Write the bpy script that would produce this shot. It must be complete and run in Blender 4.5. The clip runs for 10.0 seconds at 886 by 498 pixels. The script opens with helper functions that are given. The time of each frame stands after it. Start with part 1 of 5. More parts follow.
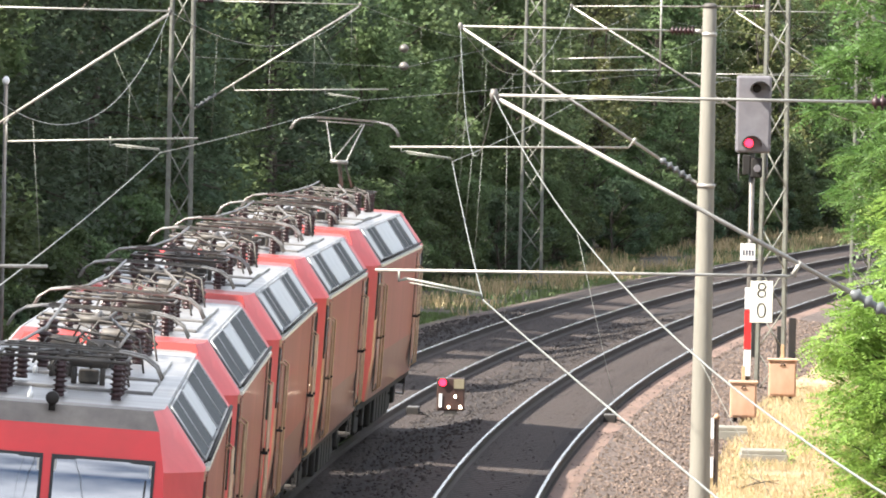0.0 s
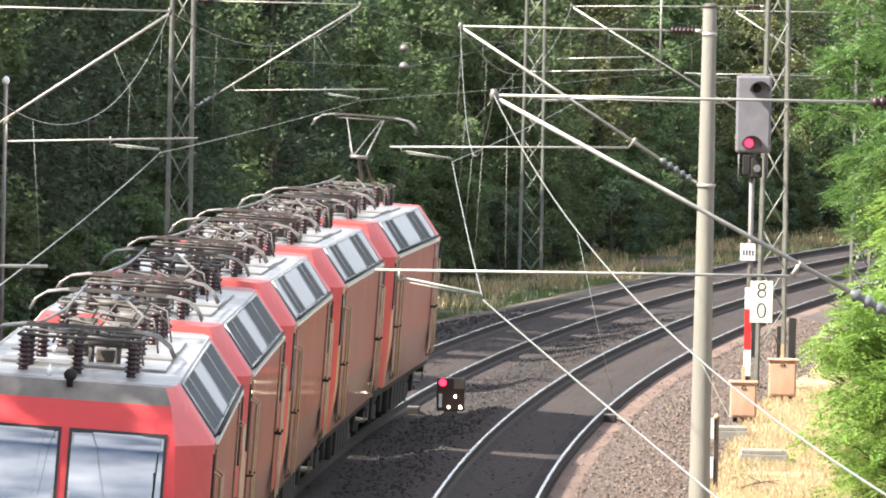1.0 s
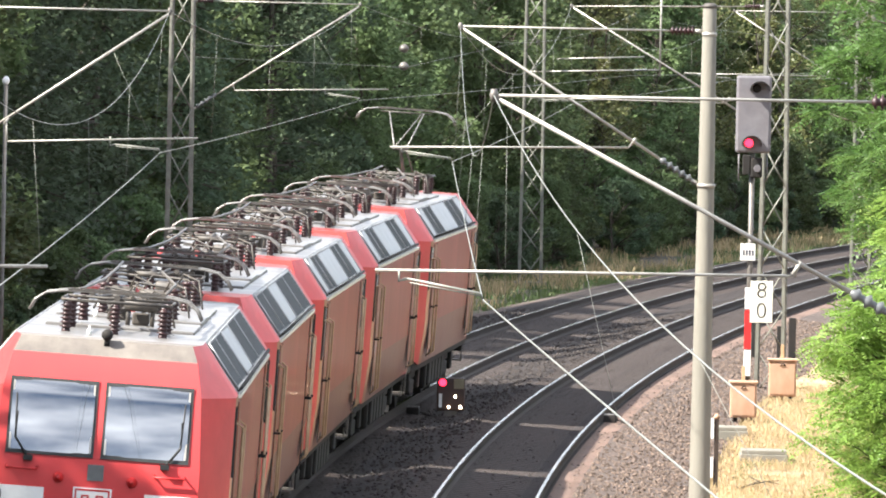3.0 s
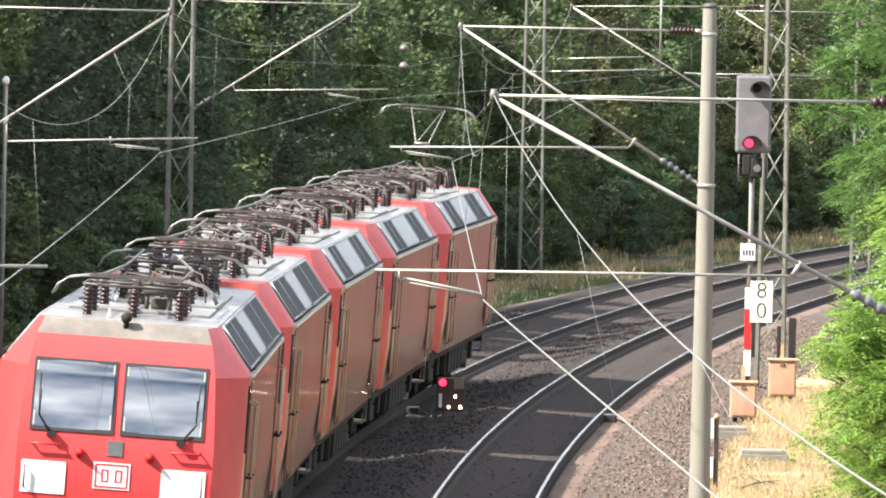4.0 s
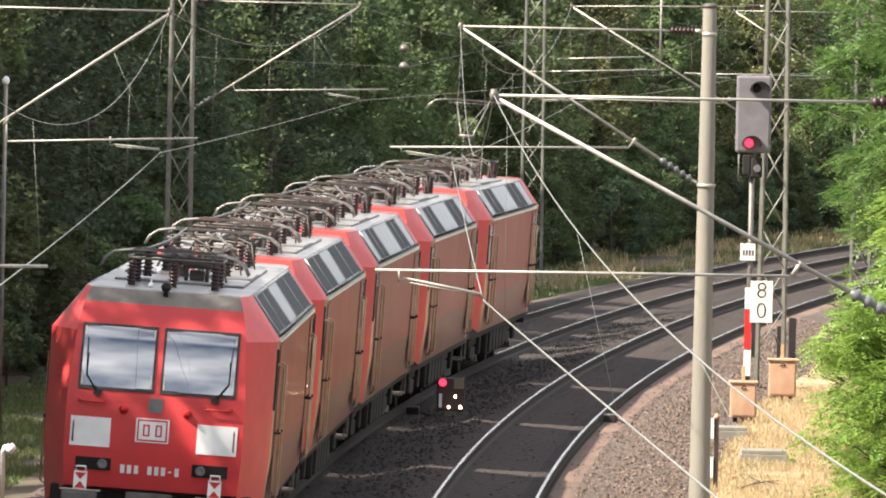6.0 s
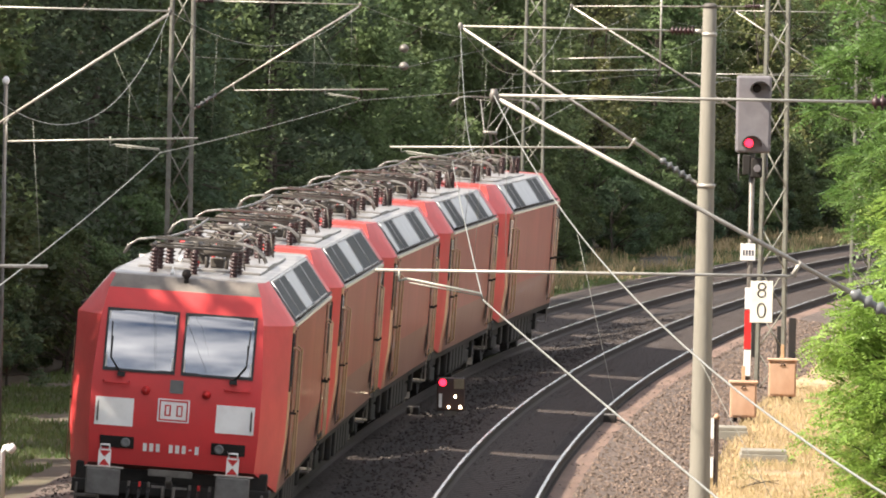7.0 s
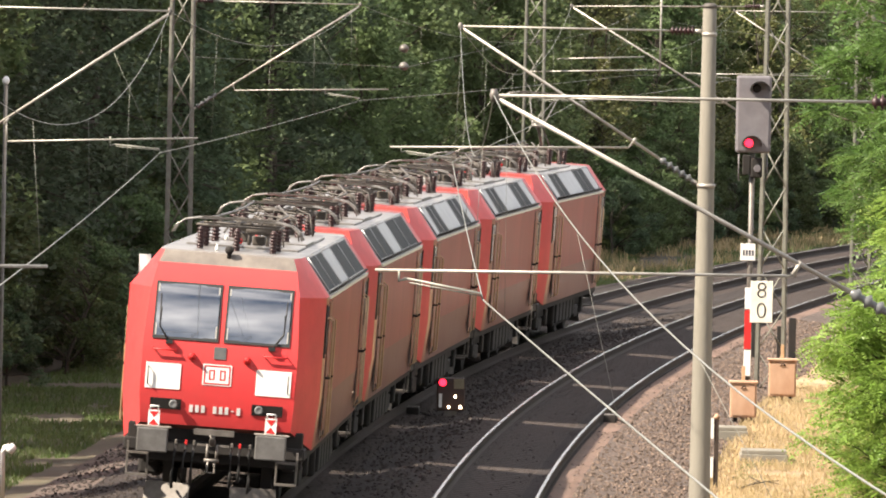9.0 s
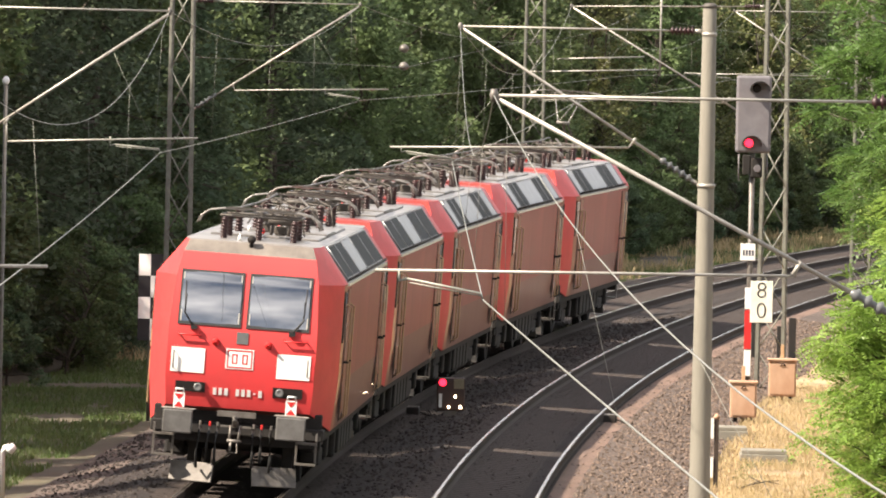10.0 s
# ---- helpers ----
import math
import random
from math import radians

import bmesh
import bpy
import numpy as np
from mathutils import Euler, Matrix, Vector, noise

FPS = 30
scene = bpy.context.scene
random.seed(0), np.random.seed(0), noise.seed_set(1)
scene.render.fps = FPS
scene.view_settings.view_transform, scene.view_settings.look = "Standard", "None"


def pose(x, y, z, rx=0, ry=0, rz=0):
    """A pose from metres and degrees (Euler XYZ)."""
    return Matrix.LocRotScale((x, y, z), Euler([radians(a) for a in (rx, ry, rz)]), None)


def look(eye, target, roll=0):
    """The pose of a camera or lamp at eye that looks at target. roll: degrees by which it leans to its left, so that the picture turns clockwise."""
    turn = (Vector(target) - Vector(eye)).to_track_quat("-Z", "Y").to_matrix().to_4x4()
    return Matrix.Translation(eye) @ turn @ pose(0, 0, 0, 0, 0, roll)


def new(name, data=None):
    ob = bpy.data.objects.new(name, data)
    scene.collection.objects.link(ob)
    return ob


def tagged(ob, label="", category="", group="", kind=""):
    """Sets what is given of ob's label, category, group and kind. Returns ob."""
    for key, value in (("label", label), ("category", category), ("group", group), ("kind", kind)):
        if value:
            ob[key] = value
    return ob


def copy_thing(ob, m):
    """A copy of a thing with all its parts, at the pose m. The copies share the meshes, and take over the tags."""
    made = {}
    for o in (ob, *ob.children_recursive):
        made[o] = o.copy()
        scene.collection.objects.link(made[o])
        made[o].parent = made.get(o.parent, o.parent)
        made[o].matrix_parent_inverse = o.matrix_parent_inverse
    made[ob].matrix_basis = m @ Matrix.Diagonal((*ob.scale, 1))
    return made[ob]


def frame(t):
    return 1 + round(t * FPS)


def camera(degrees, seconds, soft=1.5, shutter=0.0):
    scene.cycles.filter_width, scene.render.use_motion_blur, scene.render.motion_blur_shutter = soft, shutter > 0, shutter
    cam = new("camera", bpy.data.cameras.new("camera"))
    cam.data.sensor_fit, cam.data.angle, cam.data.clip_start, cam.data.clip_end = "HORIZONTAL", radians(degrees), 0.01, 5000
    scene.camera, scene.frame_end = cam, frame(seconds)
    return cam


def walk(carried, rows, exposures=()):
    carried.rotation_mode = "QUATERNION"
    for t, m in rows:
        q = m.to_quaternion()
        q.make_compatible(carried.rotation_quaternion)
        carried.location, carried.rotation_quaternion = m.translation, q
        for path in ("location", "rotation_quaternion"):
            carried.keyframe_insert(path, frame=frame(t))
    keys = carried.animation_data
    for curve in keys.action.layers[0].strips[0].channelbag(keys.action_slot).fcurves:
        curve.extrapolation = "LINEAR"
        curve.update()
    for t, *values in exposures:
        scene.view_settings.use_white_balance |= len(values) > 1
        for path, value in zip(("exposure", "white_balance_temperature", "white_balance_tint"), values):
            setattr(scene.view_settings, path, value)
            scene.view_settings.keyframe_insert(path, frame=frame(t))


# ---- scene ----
EYE = (0.0, 0.0, 7.814)
cam = camera(4.826, 10.0, soft=1.9)
STAND = look(EYE, (0.0, 100.0, 7.814 - 100 * math.tan(radians(1.409))), 1.22)
walk(cam, [(0.0, STAND), (10.0, STAND)], [(0.0, 2.04, 6050, 10), (2.5, 2.00, 6000, 10), (4.0, 1.92, 6050, 9), (5.0, 1.74, 6250, 10), (7.0, 1.70, 6550, 12), (10.0, 1.58, 6800, 13)])

# ---- light ----
SUN_DIR = Vector((-0.90, -0.38, 0.95)).normalized()
world = bpy.data.worlds.new("sky")
scene.world = world
world.use_nodes = True
wn = world.node_tree.nodes
sky = wn.new("ShaderNodeTexSky")
sky.sky_type = "NISHITA"
sky.sun_disc = False
sky.sun_elevation = math.asin(SUN_DIR.z)
sky.sun_rotation = math.atan2(SUN_DIR.x, SUN_DIR.y)
# fair-weather clouds over the whole sky
wl = world.node_tree.links
wtc = wn.new("ShaderNodeTexCoord")
wmap = wn.new("ShaderNodeMapping")
wmap.inputs["Scale"].default_value = (1.0, 1.0, 2.6)
wnoise = wn.new("ShaderNodeTexNoise")
wnoise.inputs["Scale"].default_value, wnoise.inputs["Detail"].default_value = 3.2, 8
wrange = wn.new("ShaderNodeMapRange")
wrange.inputs[1].default_value, wrange.inputs[2].default_value = 0.30, 0.72
wmix = wn.new("ShaderNodeMix")
wmix.data_type = "RGBA"
wmix.inputs[7].default_value = (18.0, 18.0, 18.4, 1)
wl.new(wtc.outputs["Generated"], wmap.inputs[0])
wl.new(wmap.outputs[0], wnoise.inputs["Vector"])
wl.new(wnoise.outputs[0], wrange.inputs[0])
wl.new(wrange.outputs[0], wmix.inputs[0])
wl.new(sky.outputs[0], wmix.inputs[6])
wl.new(wmix.outputs[2], wn["Background"].inputs[0])
wn["Background"].inputs[1].default_value = 0.042
sun = new("sun", bpy.data.lights.new("sun", "SUN"))
sun.data.energy, sun.data.angle, sun.data.color = 5.0, radians(0.6), (1.0, 0.91, 0.77)
sun.matrix_world = look(SUN_DIR * 100, (0, 0, 0))


# ---- materials ----
def material(name, col, col2=None, rough=0.6, metal=0.0, scale=8.0, bump=0.0, bump_scale=60.0, rand=0.0, big=0.0, stretch=(1, 1, 1), spec=0.5, trans=0.0, coat=0.0, rough_var=0.0, each=0.0):
    """Two-scale procedural material: large stains between col and col2, fine grain, bump, tone by object or island."""
    m = bpy.data.materials.new(name)
    m.use_nodes = True
    nt = m.node_tree
    n, l = nt.nodes, nt.links
    b = n["Principled BSDF"]
    b.inputs["Roughness"].default_value = rough
    b.inputs["Metallic"].default_value = metal
    b.inputs["Specular IOR Level"].default_value = spec
    b.inputs["Coat Weight"].default_value = coat
    col2 = col2 or tuple(c * 0.75 for c in col)
    tc = n.new("ShaderNodeTexCoord")
    mp = n.new("ShaderNodeMapping")
    mp.inputs["Scale"].default_value = stretch
    l.new(tc.outputs["Object"], mp.inputs[0])
    t1 = n.new("ShaderNodeTexNoise")
    t1.inputs["Scale"].default_value = scale
    t1.inputs["Detail"].default_value = 6
    t1.inputs["Roughness"].default_value = 0.65
    l.new(mp.outputs[0], t1.inputs["Vector"])
    ramp = n.new("ShaderNodeMapRange")
    ramp.inputs[1].default_value, ramp.inputs[2].default_value = 0.32, 0.68
    l.new(t1.outputs[0], ramp.inputs[0])
    mix = n.new("ShaderNodeMix")
    mix.data_type = "RGBA"
    mix.inputs[6].default_value = (*col, 1)
    mix.inputs[7].default_value = (*col2, 1)
    l.new(ramp.outputs[0], mix.inputs[0])
    out = mix.outputs[2]
    if rough_var:
        rr = n.new("ShaderNodeMapRange")
        rr.inputs[3].default_value, rr.inputs[4].default_value = rough - rough_var, rough + rough_var
        l.new(t1.outputs[0], rr.inputs[0])
        l.new(rr.outputs[0], b.inputs["Roughness"])
    if rand or big:
        hsv = n.new("ShaderNodeHueSaturation")
        l.new(out, hsv.inputs["Color"])
        out = hsv.outputs[0]
        val = n.new("ShaderNodeMath")
        val.operation = "ADD"
        val.inputs[0].default_value, val.inputs[1].default_value = 1.0, 0.0
        if rand:
            geo = n.new("ShaderNodeNewGeometry")
            mr = n.new("ShaderNodeMapRange")
            mr.inputs[3].default_value, mr.inputs[4].default_value = 1 - rand, 1 + rand
            l.new(geo.outputs["Random Per Island"], mr.inputs[0])
            l.new(mr.outputs[0], val.inputs[0])
        if big:
            t3 = n.new("ShaderNodeTexNoise")
            t3.inputs["Scale"].default_value = 0.35
            t3.inputs["Detail"].default_value = 3
            l.new(tc.outputs["Object"], t3.inputs["Vector"])
            mb = n.new("ShaderNodeMapRange")
            mb.inputs[1].default_value, mb.inputs[2].default_value = 0.3, 0.7
            mb.inputs[3].default_value, mb.inputs[4].default_value = -big, big
            l.new(t3.outputs[0], mb.inputs[0])
            l.new(mb.outputs[0], val.inputs[1])
        l.new(val.outputs[0], hsv.inputs["Value"])
    if each:
        info = n.new("ShaderNodeObjectInfo")
        tone = n.new("ShaderNodeHueSaturation")
        for k, (lo, hi) in (("Value", (1 - each, 1 + each)), ("Hue", (0.5 - each * 0.07, 0.5 + each * 0.03))):
            mo = n.new("ShaderNodeMapRange")
            mo.inputs[3].default_value, mo.inputs[4].default_value = lo, hi
            l.new(info.outputs["Random"], mo.inputs[0])
            l.new(mo.outputs[0], tone.inputs[k])
        l.new(out, tone.inputs["Color"])
        out = tone.outputs[0]
    l.new(out, b.inputs["Base Color"])
    if bump:
        t2 = n.new("ShaderNodeTexNoise")
        t2.inputs["Scale"].default_value = bump_scale
        t2.inputs["Detail"].default_value = 4
        l.new(mp.outputs[0], t2.inputs["Vector"])
        bn = n.new("ShaderNodeBump")
        bn.inputs["Strength"].default_value = bump
        bn.inputs["Distance"].default_value = 0.03
        l.new(t2.outputs[0], bn.inputs["Height"])
        l.new(bn.outputs[0], b.inputs["Normal"])
    if trans:
        tr = n.new("ShaderNodeBsdfTranslucent")
        l.new(out, tr.inputs[0])
        ms = n.new("ShaderNodeMixShader")
        ms.inputs[0].default_value = trans
        l.new(b.outputs[0], ms.inputs[1])
        l.new(tr.outputs[0], ms.inputs[2])
        l.new(ms.outputs[0], n["Material Output"].inputs[0])
    return m


def glowing(name, col, strength):
    m = bpy.data.materials.new(name)
    m.use_nodes = True
    b = m.node_tree.nodes["Principled BSDF"]
    b.inputs["Base Color"].default_value = (*col, 1)
    b.inputs["Emission Color"].default_value = (*col, 1)
    b.inputs["Emission Strength"].default_value = strength
    return m


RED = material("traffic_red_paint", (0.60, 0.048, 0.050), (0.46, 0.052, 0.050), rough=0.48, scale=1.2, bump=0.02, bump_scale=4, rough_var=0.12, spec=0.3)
# Side red, like the skirt below, is darkened for the side lying in shade.
RED_SIDE = material("shade_dimmed_weathered_red", (0.36, 0.036, 0.028), (0.24, 0.038, 0.031), rough=0.42, scale=0.7, rough_var=0.05, spec=0.3, coat=0.28, stretch=(1, 1, 0.35), bump=0.012, bump_scale=2.5)
RED_SIDE.node_tree.nodes["Principled BSDF"].inputs["Coat Roughness"].default_value = 0.06
# Orange tint paints in the sunlit verge mirrored along the cab side.
CAB_SIDE = material("reflection_tinted_cab_side", (0.36, 0.115, 0.06), (0.27, 0.085, 0.05), rough=0.4, scale=1.5, stretch=(1, 1, 0.3), spec=0.4, coat=0.4)
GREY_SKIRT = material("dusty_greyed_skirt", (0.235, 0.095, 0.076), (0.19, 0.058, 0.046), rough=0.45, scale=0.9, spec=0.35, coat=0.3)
ROOF = material("grey_roof_paint", (0.195, 0.185, 0.175), (0.105, 0.098, 0.092), rough=0.38, scale=1.6, stretch=(0.35, 1, 1), rough_var=0.12, bump=0.03, bump_scale=9)
ROOF_FRONT = material("sooty_roof_front", (0.21, 0.185, 0.155), (0.105, 0.088, 0.078), rough=0.55, scale=1.7, stretch=(1, 1, 1))
GRILLE = material("dark_grille_louvre", (0.066, 0.072, 0.073), (0.036, 0.040, 0.041), rough=0.75, scale=9, spec=0.2)
GRILLE_LIGHT = material("light_grey_hatch", (0.40, 0.405, 0.40), (0.28, 0.28, 0.28), rough=0.4, scale=2, metal=0.2)
BLACK = material("dark_running_gear", (0.013, 0.0125, 0.0125), (0.026, 0.022, 0.019), rough=0.75, scale=3, spec=0.3)
RUBBER = material("black_rubber", (0.012, 0.012, 0.012), rough=0.6)
DIRTY_STEEL = material("dirty_steel", (0.16, 0.145, 0.13), (0.09, 0.08, 0.07), rough=0.5, metal=0.3, scale=6)
BUFFER = material("worn_buffer_plate", (0.15, 0.145, 0.14), (0.085, 0.08, 0.075), rough=0.5, metal=0.3, scale=5)
ALU = material("pantograph_tube", (0.26, 0.25, 0.235), (0.15, 0.135, 0.12), rough=0.4, metal=0.4, scale=10)
PANTO_DARK = material("dark_pantograph_frame", (0.035, 0.033, 0.032), (0.09, 0.075, 0.06), rough=0.6, scale=6)
INSUL = material("brown_porcelain", (0.042, 0.012, 0.012), (0.02, 0.008, 0.009), rough=0.45, scale=9)
INSUL_GREY = material("grey_insulator", (0.13, 0.135, 0.135), rough=0.35)
WHITE = material("white_enamel", (0.80, 0.80, 0.78), (0.68, 0.67, 0.64), rough=0.4, scale=3)
CREAM = material("yellowed_sign_plate", (0.78, 0.76, 0.66), (0.62, 0.6, 0.5), rough=0.5, scale=4)
SIGN_BLACK = material("black_sign_paint", (0.012, 0.012, 0.014), rough=0.5)
RED_SIGN = material("red_sign_paint", (0.55, 0.02, 0.02), rough=0.5)
GALV = material("galvanised_tube", (0.40, 0.38, 0.34), (0.27, 0.25, 0.22), rough=0.45, metal=0.35, scale=7)
LATTICE = material("grey_lattice_paint", (0.225, 0.23, 0.19), (0.14, 0.13, 0.11), rough=0.65, scale=5)
CONCRETE = material("spun_concrete", (0.215, 0.20, 0.165), (0.15, 0.14, 0.115), rough=0.85, scale=1.5, bump=0.15, bump_scale=40, stretch=(1, 1, 0.2))
WIRE = material("weathered_copper_wire", (0.25, 0.245, 0.215), (0.15, 0.155, 0.135), rough=0.5, metal=0.3)
RAIL_SIDE = material("rusty_rail_side", (0.045, 0.03, 0.022), (0.028, 0.02, 0.016), rough=0.85, scale=9)
RAIL_TOP = material("polished_rail_head", (0.42, 0.40, 0.38), (0.30, 0.27, 0.24), rough=0.2, metal=0.9, scale=4, stretch=(6, 0.3, 1))
BALLAST = material("brown_ballast", (0.088, 0.062, 0.050), (0.048, 0.035, 0.029), rough=0.95, scale=9, bump=0.8, bump_scale=14, big=0.25)
DARK_BALLAST = material("sooty_track_ballast", (0.036, 0.029, 0.027), (0.021, 0.018, 0.0175), rough=0.95, scale=9, bump=0.8, bump_scale=14, big=0.25, spec=0.2)
DARK_STONE = material("sooty_and_shaded_stone", (0.064, 0.054, 0.049), (0.036, 0.031, 0.029), rough=0.9, scale=20, rand=0.45, spec=0.2)
STONE = material("ballast_stone", (0.148, 0.106, 0.082), (0.080, 0.058, 0.046), rough=0.9, scale=20, rand=0.5)
RUST_DUST = material("rust_brown_fine_gravel", (0.150, 0.092, 0.068), (0.095, 0.060, 0.046), rough=0.95, scale=5, bump=0.4, bump_scale=22, big=0.25)
SAND = material("dry_sandy_verge", (0.36, 0.255, 0.15), (0.19, 0.135, 0.072), rough=0.95, scale=0.9, bump=0.5, bump_scale=9, big=0.25)
DOOR_RAIL = material("tan_worn_handrail", (0.48, 0.34, 0.20), (0.36, 0.22, 0.13), rough=0.4, scale=4)
SLEEPER = material("dusty_sleeper", (0.066, 0.050, 0.043), (0.040, 0.031, 0.027), rough=0.9, scale=4, spec=0.2)
SOIL = material("grassy_soil", (0.080, 0.058, 0.043), (0.058, 0.053, 0.027), rough=0.95, scale=0.5, bump=0.5, bump_scale=8, big=0.25)
GRASS = material("green_grass", (0.078, 0.135, 0.032), (0.105, 0.135, 0.045), rough=0.6, scale=0.8, rand=0.22, trans=0.3)
DRY = material("dry_grass", (0.45, 0.35, 0.20), (0.34, 0.26, 0.135), rough=0.7, scale=1.1, rand=0.22, trans=0.3)
BARK = material("bark", (0.075, 0.06, 0.045), (0.04, 0.032, 0.025), rough=0.9, scale=12, stretch=(1, 1, 0.2), bump=0.5, bump_scale=30)
LEAF = material("broad_leaves", (0.092, 0.140, 0.060), (0.135, 0.175, 0.075), rough=0.65, scale=0.5, rand=0.30, trans=0.5, spec=0.3, each=0.35)
LEAF_DARK = material("pine_and_shrub_leaves", (0.068, 0.104, 0.060), (0.096, 0.126, 0.068), rough=0.7, scale=0.5, rand=0.28, trans=0.45, spec=0.3, each=0.35)
# Robinia green brightened in the colour itself for the sunlit low bushes.
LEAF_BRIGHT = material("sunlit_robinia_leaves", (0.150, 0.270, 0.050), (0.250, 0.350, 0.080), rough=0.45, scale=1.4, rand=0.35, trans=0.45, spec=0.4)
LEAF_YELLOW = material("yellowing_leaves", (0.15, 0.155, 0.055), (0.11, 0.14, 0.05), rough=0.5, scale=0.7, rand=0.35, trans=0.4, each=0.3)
# The same leaves in a darker copy, shade painted in for the tall crowns.
LEAF_ROBINIA = material("shaded_robinia_leaves", (0.075, 0.150, 0.036), (0.115, 0.190, 0.050), rough=0.5, scale=1.0, rand=0.28, trans=0.45, spec=0.35)
BOX_PAINT = material("faded_beige_cabinet", (0.46, 0.30, 0.20), (0.34, 0.19, 0.115), rough=0.6, scale=2.6, stretch=(1, 1, 0.5))
HEAD_GREY = material("grey_signal_screen", (0.165, 0.155, 0.165), (0.12, 0.11, 0.118), rough=0.55, scale=3)
CASE_BROWN = material("brown_signal_case", (0.05, 0.022, 0.016), (0.03, 0.016, 0.012), rough=0.5, scale=4)
OLIVE_PLATE = material("dull_olive_plate", (0.22, 0.19, 0.12), rough=0.6)
LAMP_RED = glowing("red_signal_light", (1.0, 0.02, 0.05), 1.6)
LAMP_WHITE = glowing("white_signal_light", (1.0, 0.82, 0.55), 5.0)
GLASS = material("windscreen_glass", (0.02, 0.024, 0.028), rough=0.04, coat=1.0)
GLASS.node_tree.nodes["Principled BSDF"].inputs["IOR"].default_value = 3.2
BAR = material("dark_writing_bar", (0.05, 0.05, 0.07), rough=0.6)


# ---- mesh helpers ----
def part(name, bm, mat, parent=None, label="", smooth=False):
    me = bpy.data.meshes.new(name)
    bmesh.ops.recalc_face_normals(bm, faces=bm.faces)
    bm.to_mesh(me)
    bm.free()
    for m in (mat if isinstance(mat, (list, tuple)) else [mat]):
        me.materials.append(m)
    if smooth:
        me.polygons.foreach_set("use_smooth", [True] * len(me.polygons))
    ob = new(name, me)
    ob.parent = parent
    return tagged(ob, label)


def again(name, ob, m, parent):
    """The same mesh once more, as an object of its own."""
    o = new(name, ob.data)
    o.parent = parent
    o.matrix_basis = m
    if "label" in ob:
        o["label"] = ob["label"]
    return o


def base(name, m=None):
    e = new(name)
    e.empty_display_size = 0.2
    if m is not None:
        e.matrix_basis = m
    return e


def box(bm, x0, x1, y0, y1, z0, z1, bevel=0.0, m=None, mi=0):
    r = bmesh.ops.create_cube(bm, size=1.0)
    vs = r["verts"]
    for v in vs:
        v.co = Vector((x0 + (v.co.x + 0.5) * (x1 - x0), y0 + (v.co.y + 0.5) * (y1 - y0), z0 + (v.co.z + 0.5) * (z1 - z0)))
        if m is not None:
            v.co = m @ v.co
    fs = {f for v in vs for f in v.link_faces}
    for f in fs:
        f.material_index = mi
    if bevel:
        bmesh.ops.bevel(bm, geom=list({e for v in vs for e in v.link_edges}), offset=bevel, segments=2, affect="EDGES", profile=0.5)
    return bm


def tube(bm, pts, r, n=8, mi=0, r_end=None):
    """A round tube along points."""
    pts = [Vector(p) for p in pts]
    rings = []
    up = Vector((0, 0, 1))
    for i, p in enumerate(pts):
        d = (pts[min(i + 1, len(pts) - 1)] - pts[max(i - 1, 0)]).normalized()
        a = d.cross(up if abs(d.z) < 0.95 else Vector((0, 1, 0))).normalized()
        b = d.cross(a)
        rad = r if r_end is None else r + (r_end - r) * i / (len(pts) - 1)
        rings.append([bm.verts.new(p + (a * math.cos(2 * math.pi * k / n) + b * math.sin(2 * math.pi * k / n)) * rad) for k in range(n)])
    for q, w in zip(rings, rings[1:]):
        for k in range(n):
            f = bm.faces.new((q[k], q[(k + 1) % n], w[(k + 1) % n], w[k]))
            f.smooth, f.material_index = True, mi
    for q in (rings[0], rings[-1]):
        bm.faces.new(q).material_index = mi
    return bm


def lathe(bm, prof, m=None, n=16, mi=0):
    """Profile of (radius, z) turned round z."""
    rings = []
    for r, z in prof:
        ring = []
        for k in range(n):
            v = Vector((r * math.cos(2 * math.pi * k / n), r * math.sin(2 * math.pi * k / n), z))
            ring.append(bm.verts.new(m @ v if m is not None else v))
        rings.append(ring)
    for q, w in zip(rings, rings[1:]):
        for k in range(n):
            f = bm.faces.new((q[k], q[(k + 1) % n], w[(k + 1) % n], w[k]))
            f.smooth, f.material_index = True, mi
    bm.faces.new(rings[0]).material_index = mi
    bm.faces.new(rings[-1]).material_index = mi
    return bm


def poly(bm, pts, mi=0):
    f = bm.faces.new([bm.verts.new(p) for p in pts])
    f.material_index = mi
    return f


def along(a, b):
    """Pose whose z axis runs from a to b."""
    a, b = Vector(a), Vector(b)
    return Matrix.Translation(a) @ (b - a).to_track_quat("Z", "Y").to_matrix().to_4x4()


def ribbed(length, r_core, r_rib, ribs):
    prof = [(r_core, 0)]
    for i in range(ribs):
        z = length * (i + 0.5) / ribs
        prof += [(r_core, z - 0.3 * length / ribs), (r_rib, z), (r_core, z + 0.3 * length / ribs)]
    return prof + [(r_core, length)]


# ---- the line of the tracks ----
X0, Y0, HEAD0, K0, DK = -3.66, 142.7, radians(1.0475), 0.000661, 1.5e-6
GAP_B = 3.937
CANT_A, CANT_B = radians(3.075), radians(4.0)
GAUSS, WEIGHT = np.polynomial.legendre.leggauss(8)


def line(s, v=0.0, z=0.0):
    """The place s metres along track A's centre, v metres to the right of it, and the heading."""
    ss = s * (GAUSS + 1) / 2
    th = HEAD0 + K0 * ss + DK * ss * ss / 2
    h = HEAD0 + K0 * s + DK * s * s / 2
    x = X0 + float((np.sin(th) * WEIGHT).sum()) * s / 2 + math.cos(h) * v
    y = Y0 + float((np.cos(th) * WEIGHT).sum()) * s / 2 - math.sin(h) * v
    return Vector((x, y, z)), h


